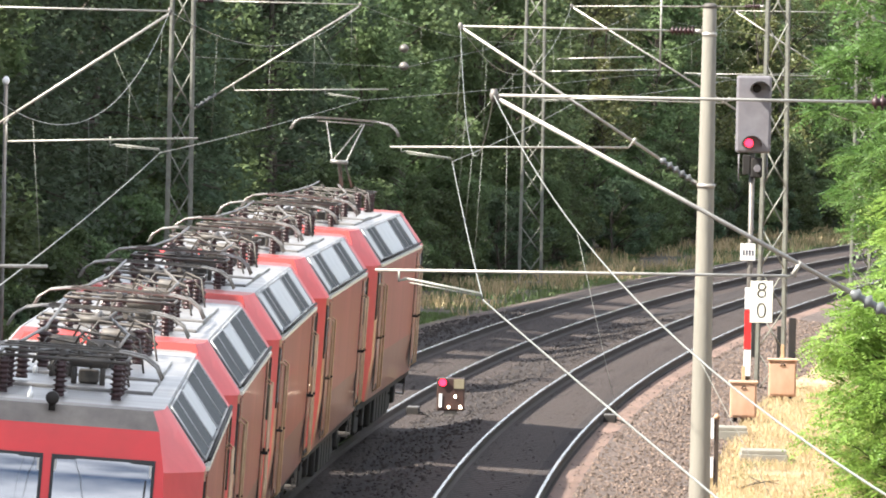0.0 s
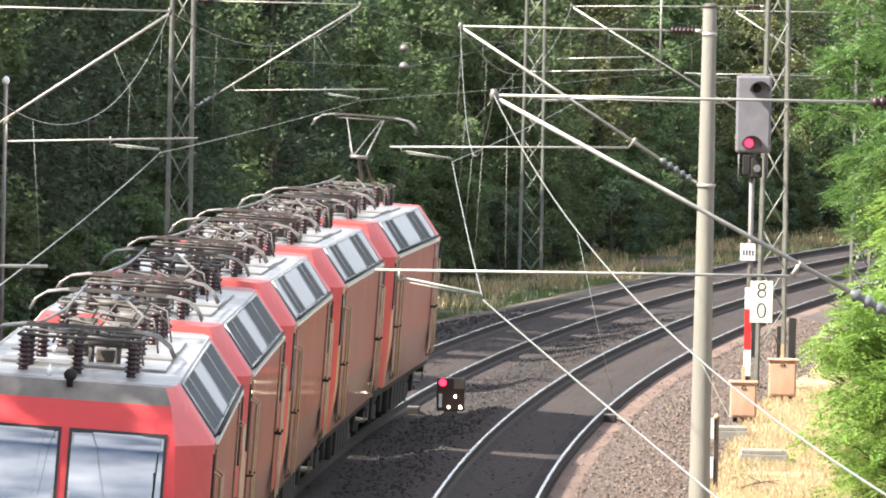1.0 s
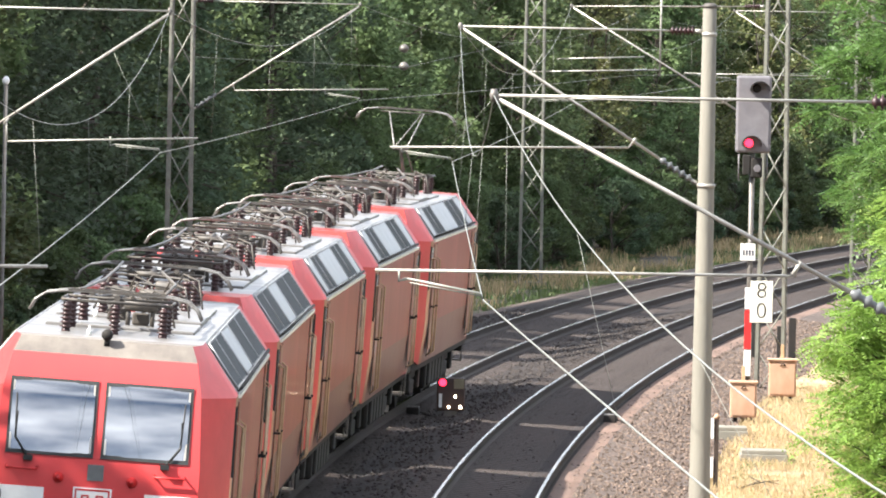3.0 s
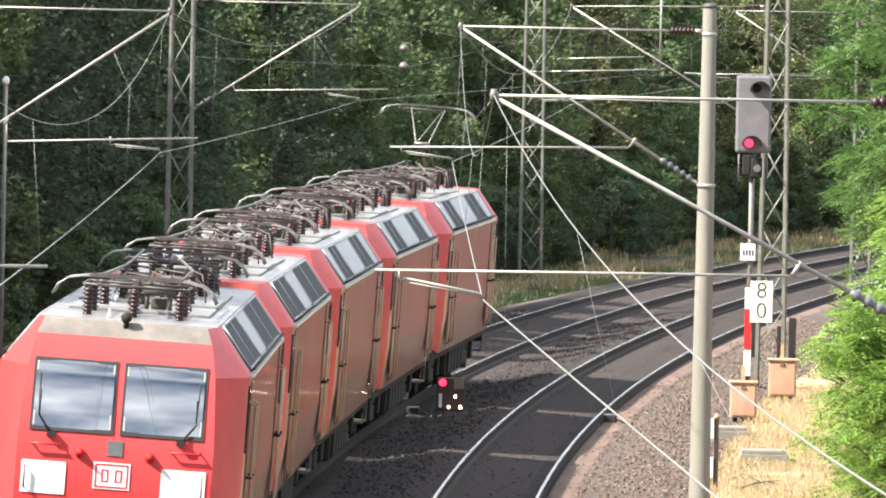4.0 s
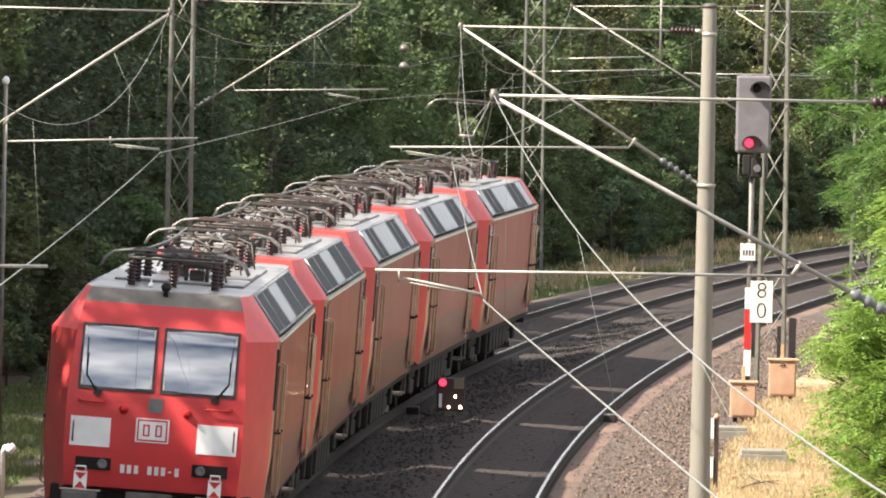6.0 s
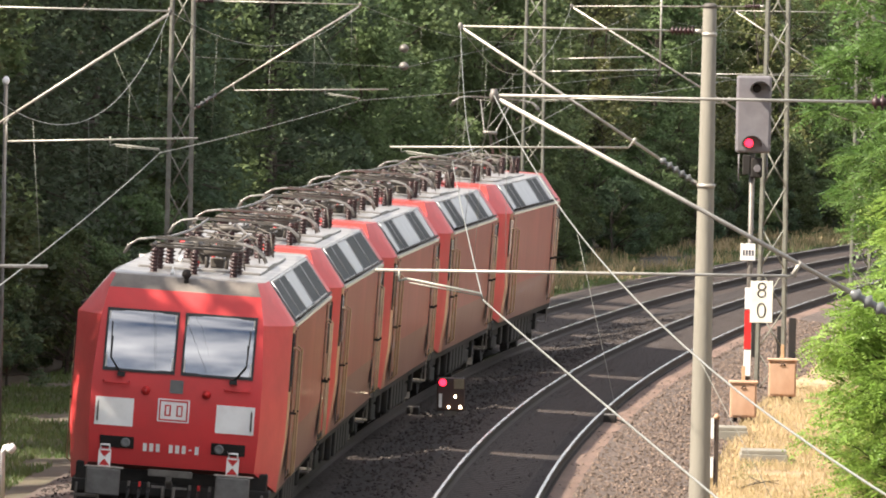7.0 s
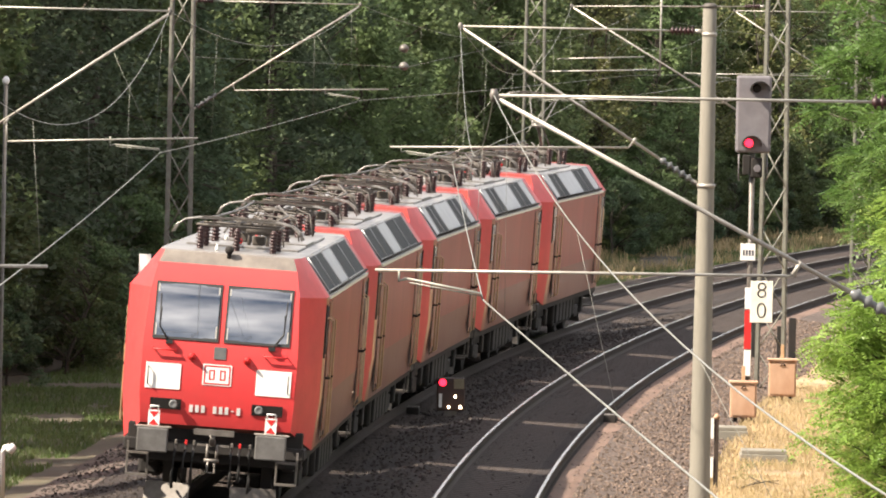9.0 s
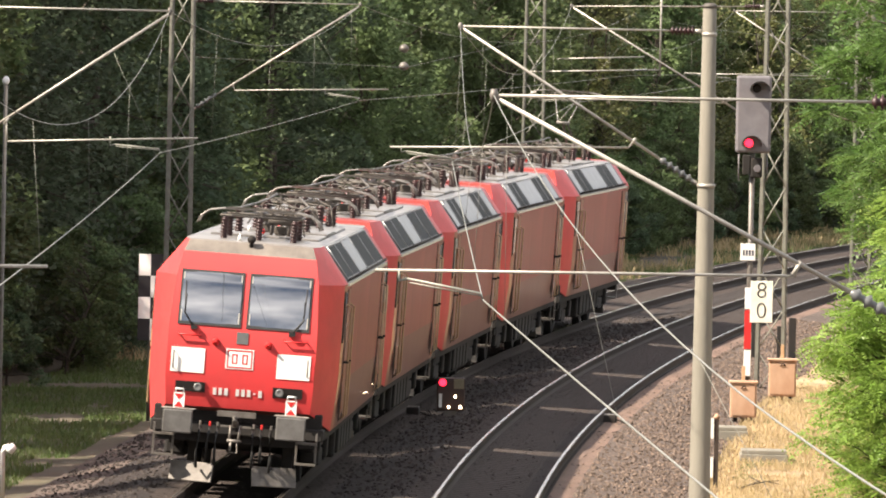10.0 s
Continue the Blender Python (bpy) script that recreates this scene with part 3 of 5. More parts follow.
        sw = put("side_window", bm, GLASS, None, "dark cab side window")
        bm = box(bmesh.new(), v * 1.466, v * 1.492, 1.90 - HALF, 1.95 - HALF, 2.38, 3.18)
        part("window_frame", bm, RUBBER, sw)
        for uu in (2.96, 3.80):
            bm = bmesh.new()
            tube(bm, [(v * 1.47, uu - HALF, 1.15), (v * 1.545, uu - HALF, 1.2), (v * 1.545, uu - HALF, 2.9), (v * 1.47, uu - HALF, 2.95)], 0.016, 6)
            put("handrail", bm, DOOR_RAIL, None, "tan vertical door handrail")
            bm = box(bmesh.new(), v * 1.47, v * 1.56, uu - 0.02 - HALF, uu + 0.02 - HALF, 2.03, 2.06, 0.006)
            put("handrail_bracket", bm, BLACK)


def pantograph(loco, u, flip, raised):
    """A single-arm pantograph on its insulators; folded or raised to the wire."""
    y = u - HALF
    p = part("pantograph", tube(tube(tube(tube(bmesh.new(), [(-0.62, y - 0.75, 4.20), (-0.62, y + 0.75, 4.20)], 0.018), [(0.62, y - 0.75, 4.20), (0.62, y + 0.75, 4.20)], 0.018), [(-0.62, y - 0.75, 4.2), (0.62, y - 0.75, 4.2)], 0.018), [(-0.62, y + 0.75, 4.2), (0.62, y + 0.75, 4.2)], 0.018), PANTO_DARK, loco, "raised pantograph touching the wire" if raised else "folded pantograph")
    for v, du in ((-0.55, -0.75), (0.0, -0.75), (0.55, -0.75), (-0.55, 0.75), (0.55, 0.75)):
        bm = lathe(bmesh.new(), [(0.05, 3.83), (0.05, 3.87)] + [(r, 3.87 + z) for r, z in ribbed(0.29, 0.045, 0.078, 6)] + [(0.05, 4.18)], Matrix.Translation((v, y + du, 0)), 12)
        part("insulator", bm, INSUL, p, "dark red-brown ribbed insulator")
    if raised:
        lo, knee, up = (y + 0.6 * flip, 4.25), (y - 0.75 * flip, 4.72), (y + 0.35 * flip, 5.40)
    else:
        lo, knee, up = (y + 0.6 * flip, 4.25), (y - 0.95 * flip, 4.23), (y + 0.55 * flip, 4.24)
    bm = tube(bmesh.new(), [(0, lo[0], lo[1]), (0, knee[0], knee[1])], 0.035)
    tube(bm, [(0.18, lo[0], lo[1] + 0.02), (0.1, knee[0], knee[1])], 0.02)
    part("lower_arm", bm, PANTO_DARK, p)
    bm = bmesh.new()
    for s in (-1, 1):
        tube(bm, [(s * 0.12, knee[0], knee[1]), (s * 0.34, up[0], up[1])], 0.015)
    tube(bm, [(-0.12, knee[0], knee[1]), (0.30, up[0], up[1])], 0.010)
    tube(bm, [(-0.16, knee[0], knee[1]), (0.16, knee[0], knee[1])], 0.035)
    part("upper_arm", bm, ALU if raised else PANTO_DARK, p)
    for du in (-0.28, 0.28):
        bm = bmesh.new()
        top = up[1] + 0.06
        prof = [(-0.98, -0.24), (-0.92, -0.12), (-0.80, -0.035), (-0.6, 0.0), (0, 0.012), (0.6, 0.0), (0.80, -0.035), (0.92, -0.12), (0.98, -0.24)]
        tube(bm, [(a, up[0] + du, top + b) for a, b in prof], 0.0135, 7)
        hd = part("collector", bm, ALU, p, "arched collector bow with drooping horns")
        bm = box(bmesh.new(), -0.55, 0.55, up[0] + du - 0.016, up[0] + du + 0.016, top + 0.010, top + 0.026)
        part("carbon_strip", bm, PANTO_DARK, hd)
    bm = bmesh.new()
    for v in (-0.5, 0.5):
        tube(bm, [(v, up[0] - 0.28, up[1] + 0.04), (v, up[0] + 0.28, up[1] + 0.04)], 0.012, 6)
    tube(bm, [(-0.5, up[0], up[1] + 0.0), (0.5, up[0], up[1] + 0.0)], 0.014, 6)
    part("collector_frame", bm, PANTO_DARK, p)
    for v in (-0.3, 0.3):
        part("spring", tube(bmesh.new(), [(v, y + 0.2, 4.24), (v, y - 0.35, 4.27)], 0.03), PANTO_DARK, p)


def make_loco(variant, raised=False, tail=False):
    loco = base("electric_locomotive")
    words = "red electric locomotive with grey roof and angled cab"
    if tail:
        words = "last red electric locomotive, white panels, tail boards on buffers"
    if raised:
        words = "leading red electric locomotive with one pantograph raised"
    tagged(loco, words, "locomotive", "locomotives of the train")
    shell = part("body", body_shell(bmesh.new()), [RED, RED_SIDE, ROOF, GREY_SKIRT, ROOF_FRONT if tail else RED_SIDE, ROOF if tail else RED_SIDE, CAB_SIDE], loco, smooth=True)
    shell.data.set_sharp_from_angle(angle=radians(22))
    # roof slopes: louvres and hatches
    if variant == 0:
        spans = [(2.95, 7.2, GRILLE), (7.2, 9.9, GRILLE_LIGHT), (9.9, 15.6, GRILLE)]
    else:
        spans = [(2.95, 4.1, GRILLE_LIGHT), (4.1, 6.7, GRILLE), (6.7, 10.9, GRILLE_LIGHT), (10.9, 14.0, GRILLE), (14.0, 15.6, GRILLE_LIGHT)]
    for side in (-1, 1):
        def on(t, u, lift):
            return (side * (1.47 - 0.42 * t + 0.80 * lift), u - HALF, 3.28 + 0.56 * t + 0.6 * lift)
        for a, b, mat in spans:
            bm = bmesh.new()
            steps = 9 if mat is GRILLE else 1
            line_of = []
            for k in range(steps):
                ta, tb = 0.12 + 0.80 * k / steps, 0.12 + 0.80 * (k + 1) / steps
                line_of += [(ta, 0.024 if steps > 1 else 0.022), (tb, 0.015 if steps > 1 else 0.022)]
            cols = [[bm.verts.new(on(t, u, z)) for t, z in line_of] for u in (a + 0.07, b - 0.07)]
            for k in range(len(line_of) - 1):
                bm.faces.new((cols[0][k], cols[1][k], cols[1][k + 1], cols[0][k + 1]))
            box_ends = [[bm.verts.new(on(t, u, -0.02)) for t, z in line_of] for u in (a + 0.07, b - 0.07)]
            for c, d in zip(cols, box_ends):
                for k in range(len(line_of) - 1):
                    bm.faces.new((c[k], c[k + 1], d[k + 1], d[k]))
            part("louvre_panel" if mat is GRILLE else "roof_hatch", bm, mat, loco)
            bm = bmesh.new()
            edges = [(0.08, a + 0.03), (0.08, b - 0.03), (0.95, b - 0.03), (0.95, a + 0.03), (0.08, a + 0.03)]
            for (ta, ua), (tb, ub) in zip(edges, edges[1:]):
                tube(bm, [on(ta, ua, 0.02), on(tb, ub, 0.02)], 0.014, 4)
            if mat is GRILLE:
                tube(bm, [on(0.1, (a + b) / 2, 0.022), on(0.94, (a + b) / 2, 0.022)], 0.010, 4)
            part("panel_frame", bm, GRILLE_LIGHT, loco, "light grey panel frame")
        bm = bmesh.new()
        box(bm, side * 1.47, side * 1.50, 2.75 - HALF, 16.15 - HALF, 3.245, 3.285)
        part("drip_rail", bm, CREAM, loco, "pale drip rail along the roof edge")
        bm = bmesh.new()
        tube(bm, [on(0.06, 2.9, 0.06), on(0.06, 15.7, 0.06)], 0.022, 5)
        for k in range(22):
            tube(bm, [on(0.06, 3.0 + k * 0.6, 0.0), on(0.06, 3.0 + k * 0.6, 0.06)], 0.012, 4)
        part("slope_rail", bm, BLACK, loco)
    # roof top: hatches, busbar, resistors
    for a, b in ((4.9, 7.4), (7.6, 10.2), (10.4, 13.6)):
        bm = box(bmesh.new(), -0.86, 0.86, a - HALF, b - HALF, 3.82, 3.875 if a != 7.6 else 3.90, 0.015)
        part("roof_cover", bm, ROOF, loco)
    bm = bmesh.new()
    pts = [(-0.45, 3.2 - HALF, 4.32), (-0.45, 5.4 - HALF, 4.28), (-0.35, 8.6 - HALF, 4.30), (-0.4, 12.6 - HALF, 4.28), (-0.4, 15.4 - HALF, 4.32)]
    tube(bm, pts, 0.018, 6)
    tube(bm, [(0.5, 4.6 - HALF, 4.28), (0.5, 8.2 - HALF, 4.3), (0.3, 9.0 - HALF, 4.42)], 0.018, 6)
    part("roof_busbar", bm, DIRTY_STEEL, loco)
    rng = random.Random(3)
    for v, u in ((-0.45, 5.4), (-0.35, 8.6), (-0.4, 12.6), (0.5, 8.0), (0.55, 11.2)):
        bm = lathe(bmesh.new(), [(0.06, 3.90), (0.06, 3.94)] + [(r, 3.94 + z) for r, z in ribbed(0.32, 0.05, 0.085, 6)], Matrix.Translation((v, u - HALF, 0)), 10)
        part("roof_insulator", bm, INSUL, loco, "dark red-brown ribbed insulator")
    for v, u, w, d, h in ((0.2, 5.6, 0.4, 0.5, 0.15), (-0.1, 7.0, 0.3, 0.4, 0.16), (0.25, 9.4, 0.4, 0.5, 0.16), (-0.2, 10.6, 0.3, 0.5, 0.14), (0.3, 13.0, 0.4, 0.4, 0.16)):
        bm = bmesh.new()
        lathe(bm, [(0.03, -w / 2), (0.07, -w / 2 + 0.02), (0.07, w / 2 - 0.02), (0.03, w / 2)], Matrix.Translation((v, u - HALF, 3.96 + h)) @ Matrix.Rotation(math.pi / 2, 4, "Y"), 10)
        for q in (-0.35, 0.35):
            tube(bm, [(v + q * w, u - HALF, 3.86), (v + q * w, u - HALF, 3.96 + h)], 0.028, 6)
        box(bm, v - 0.10, v + 0.10, u + 0.12 - HALF, u + 0.34 - HALF, 3.88, 4.02, 0.02)
        tube(bm, [(v, u + 0.2 - HALF, 4.0), (v + 0.15, u - 0.2 - HALF, 4.30), (v + 0.35, u - 0.5 - HALF, 4.24), (v + 0.42, u - 0.6 - HALF, 3.9)], 0.012, 5)
        tube(bm, [(v - w, u - HALF, 4.0), (v - w * 0.6, u + 0.2 - HALF, 4.25), (v + w * 0.5, u + 0.1 - HALF, 4.22), (v + w, u - HALF, 4.05)], 0.016, 5)
        part("roof_switchgear", bm, PANTO_DARK, loco, "dark switchgear drum with bent cables")
        bm = lathe(bmesh.new(), [(0.02, 0), (0.028, 0.02), (0.028, 0.06), (0.012, 0.08)], Matrix.Translation((v - 0.28, u + 0.25 - HALF, 3.88)), 8)
        part("terminal", bm, RED_SIGN if w > 0.35 else WHITE, loco, "small red terminal cap" if w > 0.35 else "small white terminal cap")
    bm = lathe(bmesh.new(), [(0.028, 3.84), (0.028, 3.89), (0.012, 3.91), (0.010, 3.95)], Matrix.Translation((-0.25, 2.3 - HALF, 0)), 8)
    part("antenna", bm, WHITE, loco, "small white roof antenna")
    pantograph(loco, 3.9, -1, False)
    pantograph(loco, 15.0, 1, raised)
    loco_end(loco, True, tail)
    loco_end(loco, False, tail)
    # running gear
    for c in (4.25, 14.65):
        bm = bmesh.new()
        for v in (-1.05, 1.05):
            box(bm, v - 0.09, v + 0.09, c - 2.0 - HALF, c + 2.0 - HALF, 0.62, 0.86, 0.03)
            for q in (-1.3, 1.3):
                box(bm, v - 0.16, v + 0.16, c + q - 0.22 - HALF, c + q + 0.22 - HALF, 0.42, 0.80, 0.04)
                lathe(bm, [(0.11, 0.80), (0.11, 1.0)], Matrix.Translation((v, c + q * 0.55 - HALF, 0)), 10)
            box(bm, v - 0.03, v + 0.12, c - 0.5 - HALF, c + 0.5 - HALF, 0.35, 0.62, 0.03)
        box(bm, -1.0, 1.0, c - 0.35 - HALF, c + 0.35 - HALF, 0.5, 0.85)
        part("bogie_frame", bm, BLACK, loco)
        for q in (-1.3, 1.3):
            bm = bmesh.new()
            m = Matrix.Rotation(math.pi / 2, 4, "Y")
            lathe(bm, [(0.09, -0.95), (0.09, 0.95)], m, 10)
            for v in (-0.75, 0.75):
                k = 1 if v > 0 else -1
                lathe(bm, [(0.20, v + 0.09 * k), (0.50, v + 0.05 * k), (0.56, v + 0.065 * k), (0.625, v + 0.065 * k), (0.63, v - 0.05 * k), (0.655, v - 0.07 * k), (0.655, v - 0.09 * k), (0.3, v - 0.03 * k)], m, 28)
                for a in range(6):
                    t = a * math.pi / 3
                    box(bm, v + 0.07 * k - 0.02, v + 0.07 * k + 0.02, 0.34 * math.cos(t) - 0.05, 0.34 * math.cos(t) + 0.05, 0.34 * math.sin(t) - 0.05, 0.34 * math.sin(t) + 0.05)
            w = part("wheelset", bm, BLACK, loco)
            w.matrix_basis = Matrix.Translation((0, c + q - HALF, 0.625))
    bm = bmesh.new()
    box(bm, -1.25, 1.25, 7.0 - HALF, 11.9 - HALF, 0.35, 1.02, 0.05)
    for k in range(5):
        box(bm, -1.3, 1.3, 7.2 + k * 0.95 - HALF, 7.9 + k * 0.95 - HALF, 0.42, 0.95, 0.03)
    part("transformer_tank", bm, BLACK, loco)
    bm = box(bmesh.new(), -1.34, 1.34, 0.9 - HALF, 18.0 - HALF, 0.86, 1.04, 0.02)
    part("underframe", bm, BLACK, loco)
    return loco


locos = [make_loco(0, tail=True), make_loco(0), make_loco(1), make_loco(1), make_loco(1, raised=True)]


def loco_pose(k, t):
    s = -44.754 + 5.8533 * t + 0.05098 * t * t + 18.9 * k
    a, _ = line(s + 4.25)
    b, _ = line(s + 14.65)
    d = b - a
    m = Matrix.Translation((a + b) / 2) @ Matrix.Rotation(-math.atan2(d.x, d.y), 4, "Z") @ Matrix.Rotation(CANT_A, 4, "Y")
    return m


def motions():
    for k, loco in enumerate(locos):
        walk(loco, [(t / 4, loco_pose(k, t / 4)) for t in range(41)])
        for w in loco.children:
            if w.name.startswith("wheelset"):
                p = w.matrix_basis.translation.copy()
                rows = []
                for i in range(101):
                    t = i / 10
                    turn = (5.8533 * t + 0.05098 * t * t) / 0.625
                    rows.append((t, Matrix.Translation(p) @ Matrix.Rotation(-turn, 4, "X")))
                walk(w, rows)


# ---- overhead line ----
def insulator(parent, a, b, r, ribs, mat, label):
    d = (Vector(b) - Vector(a)).length
    return part("insulator", lathe(bmesh.new(), ribbed(d, r * 0.45, r, ribs), along(a, b), 14), mat, parent, label)


def cantilever(y, mess, root_top, root_low, reg_a, reg_b, arm_a, contact, join, brown=True, r=0.016, label="hinged steel cantilever holding the contact wire"):
    """Top tube, diagonal tube, registration tube and steady arm; every place is (x, z) in one plane across the line."""
    e = tagged(base("cantilever", Matrix.Translation((root_top[0], y, 0))), label, "cantilever", "cantilevers of the overhead line")
    o = root_top[0]
    P = lambda q, dy=0.0: (q[0] - o, dy, q[1])

    def lerp(a, b, t):
        return (a[0] + (b[0] - a[0]) * t, a[1] + (b[1] - a[1]) * t)

    lt = math.dist(mess, root_top)
    t1 = lerp(root_top, mess, 0.42 / lt)
    t0 = lerp(root_top, mess, 0.10 / lt)
    part("top_tube", tube(bmesh.new(), [P(t1), P(mess)], r * 0.85), GALV, e)
    insulator(e, P(t1), P(t0), 0.065, 6, INSUL if brown else INSUL_GREY, "brown ribbed rod insulator" if brown else "grey disc insulator")
    part("root_fitting", tube(bmesh.new(), [P(t0), P(root_top)], 0.03), GALV, e)
    ll = math.dist(mess, root_low)
    d1 = lerp(root_low, mess, 0.62 / ll)
    d0 = lerp(root_low, mess, 0.12 / ll)
    part("diagonal_tube", tube(bmesh.new(), [P(d1), P((mess[0] + 0.02, mess[1] - 0.02))], r * 1.25), GALV, e)
    insulator(e, P(d1), P(d0), 0.06, 5, INSUL_GREY, "grey disc insulator")
    part("root_fitting", tube(bmesh.new(), [P(d0), P(root_low)], 0.025), GALV, e)
    part("registration_tube", tube(bmesh.new(), [P(reg_a), P(reg_b)], r * 0.85), GALV, e)
    bm = tube(bmesh.new(), [P(reg_b), P(join)], 0.012)
    tube(bm, [P((join[0] - 0.03, join[1] - 0.05)), P((join[0] + 0.03, join[1] + 0.05))], r * 1.3)
    part("clamp", bm, GALV, e)
    k = 1 if contact[0] > arm_a[0] else -1
    bm = tube(bmesh.new(), [P((arm_a[0], reg_a[1])), P((arm_a[0], arm_a[1] - 0.02)), P((arm_a[0] + 0.06 * k, arm_a[1]))], 0.012)
    tube(bm, [P((arm_a[0] + 0.06 * k, arm_a[1])), P((contact[0] - 0.02 * k, contact[1] + 0.05)), P((contact[0], contact[1]))], 0.009)
    tube(bm, [P((arm_a[0] + 0.08 * k, arm_a[1] - 0.03)), P((contact[0] - 0.02 * k, contact[1] + 0.03))], 0.005)
    part("steady_arm", bm, WIRE, e)
    bm = lathe(bmesh.new(), [(0.02, -0.05), (0.035, 0), (0.02, 0.05)], Matrix.Translation(P(mess)), 10)
    part("wire_clamp", bm, DIRTY_STEEL, e)
    bm = tube(bmesh.new(), [P(((reg_a[0] * 0.75 + reg_b[0] * 0.25), reg_a[1])), P((mess[0] + (join[0] - mess[0]) * 0.35, mess[1] + (join[1] - mess[1]) * 0.35))], 0.0028, 5)
    if y > 100:
        part("stay_wire", bm, WIRE, e)
    else:
        bm.free()
    return e


def lattice_mast(x, y, z0, z1, w0, w1, label, name="lattice_mast"):
    """Four angle legs with zigzag bracing."""
    e = tagged(base(name, Matrix.Translation((x, y, z0))), label, "catenary mast", "lattice masts")
    h = z1 - z0
    for sx in (-1, 1):
        for sy in (-1, 1):
            bm = bmesh.new()
            a, b = Vector((sx * w0 / 2, sy * w0 / 2, 0)), Vector((sx * w1 / 2, sy * w1 / 2, h))
            m = along(a, b)
            ln = (b - a).length
            box(bm, -0.045, 0.045, -0.006, 0.006, 0, ln, m=Matrix.Translation(a) @ Matrix.Shear("XY", 4, ((b - a).x / ln, (b - a).y / ln)))
            box(bm, -0.006, 0.006, -0.045, 0.045, 0, ln, m=Matrix.Translation(a) @ Matrix.Shear("XY", 4, ((b - a).x / ln, (b - a).y / ln)))
            part("leg", bm, LATTICE, e)
    n = max(4, int(h / 0.80))
    for i in range(n):
        for face in range(4):
            z, zz = h * i / n, h * (i + 1) / n
            f, g = (w0 + (w1 - w0) * i / n) / 2, (w0 + (w1 - w0) * (i + 1) / n) / 2
            s = 1 if (i + face) % 2 else -1
            if face < 2:
                k = 1 if face else -1
                a, b = (s * f, k * f, z), (-s * g, k * g, zz)
            else:
                k = 1 if face == 3 else -1
                a, b = (k * f, s * f, z), (k * g, -s * g, zz)
            part("brace", tube(bmesh.new(), [a, b], 0.016, 4), LATTICE, e)
    bm = box(bmesh.new(), -w0 * 0.8, w0 * 0.8, -w0 * 0.8, w0 * 0.8, -0.5, 0.06, 0.02)
    part("footing", bm, CONCRETE, e, "concrete footing")
    return e


def concrete_mast(x, y, z0, z1, label):
    e = tagged(base("concrete_mast", Matrix.Translation((x, y, z0))), label, "catenary mast")
    h = z1 - z0
    part("shaft", lathe(bmesh.new(), [(0.155, 0), (0.142, h * 0.2), (0.115, h * 0.65), (0.092, h - 0.02), (0.085, h)], None, 24), CONCRETE, e, "tapered round concrete shaft", True)
    for z in (5.27, 7.30):
        bm = lathe(bmesh.new(), [(0.128 - (z - 5) * 0.012, z - z0 - 0.025), (0.130 - (z - 5) * 0.012, z - z0), (0.128 - (z - 5) * 0.012, z - z0 + 0.025)], None, 20)
        part("band", bm, GALV, e, "steel mast band")
    part("cap", lathe(bmesh.new(), [(0.095, h - 0.01), (0.10, h + 0.03), (0.05, h + 0.06)], None, 16), PANTO_DARK, e)
    return e


concrete_mast(3.51, 141.0, -0.55, 7.66, "tall tapered round concrete mast beside the track")
concrete_mast(3.80, 79.5, -0.5, 7.6, "tapered round concrete mast with a long cantilever")
lattice_mast(-5.42, 215.0, -0.6, 8.6, 0.50, 0.42, "grey-green steel lattice mast before dark woods")
lattice_mast(6.90, 220.0, -0.45, 9.0, 0.56, 0.40, "grey-green steel lattice mast behind a light signal")
lattice_mast(2.50, 300.0, -0.5, 8.6, 0.62, 0.50, "far slender steel lattice mast at the forest edge")
lattice_mast(-7.2, 144.0, -0.6, 8.4, 0.50, 0.42, "steel lattice mast on the grassy verge")
lattice_mast(-7.2, 78.5, -0.6, 8.4, 0.50, 0.42, "steel lattice mast on the grassy verge")
lattice_mast(11.6, 292.0, -0.5, 8.6, 0.50, 0.42, "far steel lattice mast behind green leaves")
concrete_mast(5.6, 15.0, -0.5, 7.6, "round concrete mast near the bridge")

cantilever(79.5, (0.36, 7.03), (3.64, 7.04), (3.64, 5.31), (-0.51, 5.69), (2.66, 5.71), (-0.33, 5.63), (0.31, 5.48), (2.68, 5.77), r=0.0135)
cantilever(141.0, (0.17, 7.34), (3.41, 7.34), (3.41, 5.28), (-0.74, 5.70), (2.46, 5.76), (-0.59, 5.65), (0.10, 5.52), (2.52, 5.84))
cantilever(144.0, (-3.81, 7.45), (-6.98, 7.46), (-6.98, 5.28), (-3.39, 5.72), (-6.00, 5.62), (-4.59, 5.61), (-3.90, 5.51), (-6.02, 5.90))
cantilever(215.0, (-1.80, 7.49), (-5.22, 7.50), (-5.22, 5.25), (-1.19, 5.77), (-4.33, 5.68), (-2.48, 5.66), (-1.76, 5.53), (-4.36, 5.80))
cantilever(220.0, (2.58, 7.54), (6.62, 7.62), (6.62, 5.12), (1.70, 5.62), (5.85, 5.58), (1.95, 5.57), (2.70, 5.53), (5.90, 5.66))
cantilever(78.5, (-3.50, 7.03), (-6.98, 7.04), (-6.98, 5.26), (-2.95, 5.69), (-6.00, 5.66), (-4.20, 5.63), (-3.52, 5.48), (-6.05, 5.78))
e = tagged(base("drop_post", Matrix.Translation((6.08, 300.0, 0))), "far hanging drop post with two thin registration tubes", "drop post")
part("post", tube(bmesh.new(), [(0, 0, 5.50), (0, 0, 8.6)], 0.03, 8), GALV, e)
part("upper_tube", tube(bmesh.new(), [(-2.95, 0, 5.93), (-0.45, 0, 6.04)], 0.02, 8), GALV, e)
part("registration_tube", tube(bmesh.new(), [(-3.7, 0, 5.55), (0, 0, 5.68)], 0.02, 8), GALV, e)
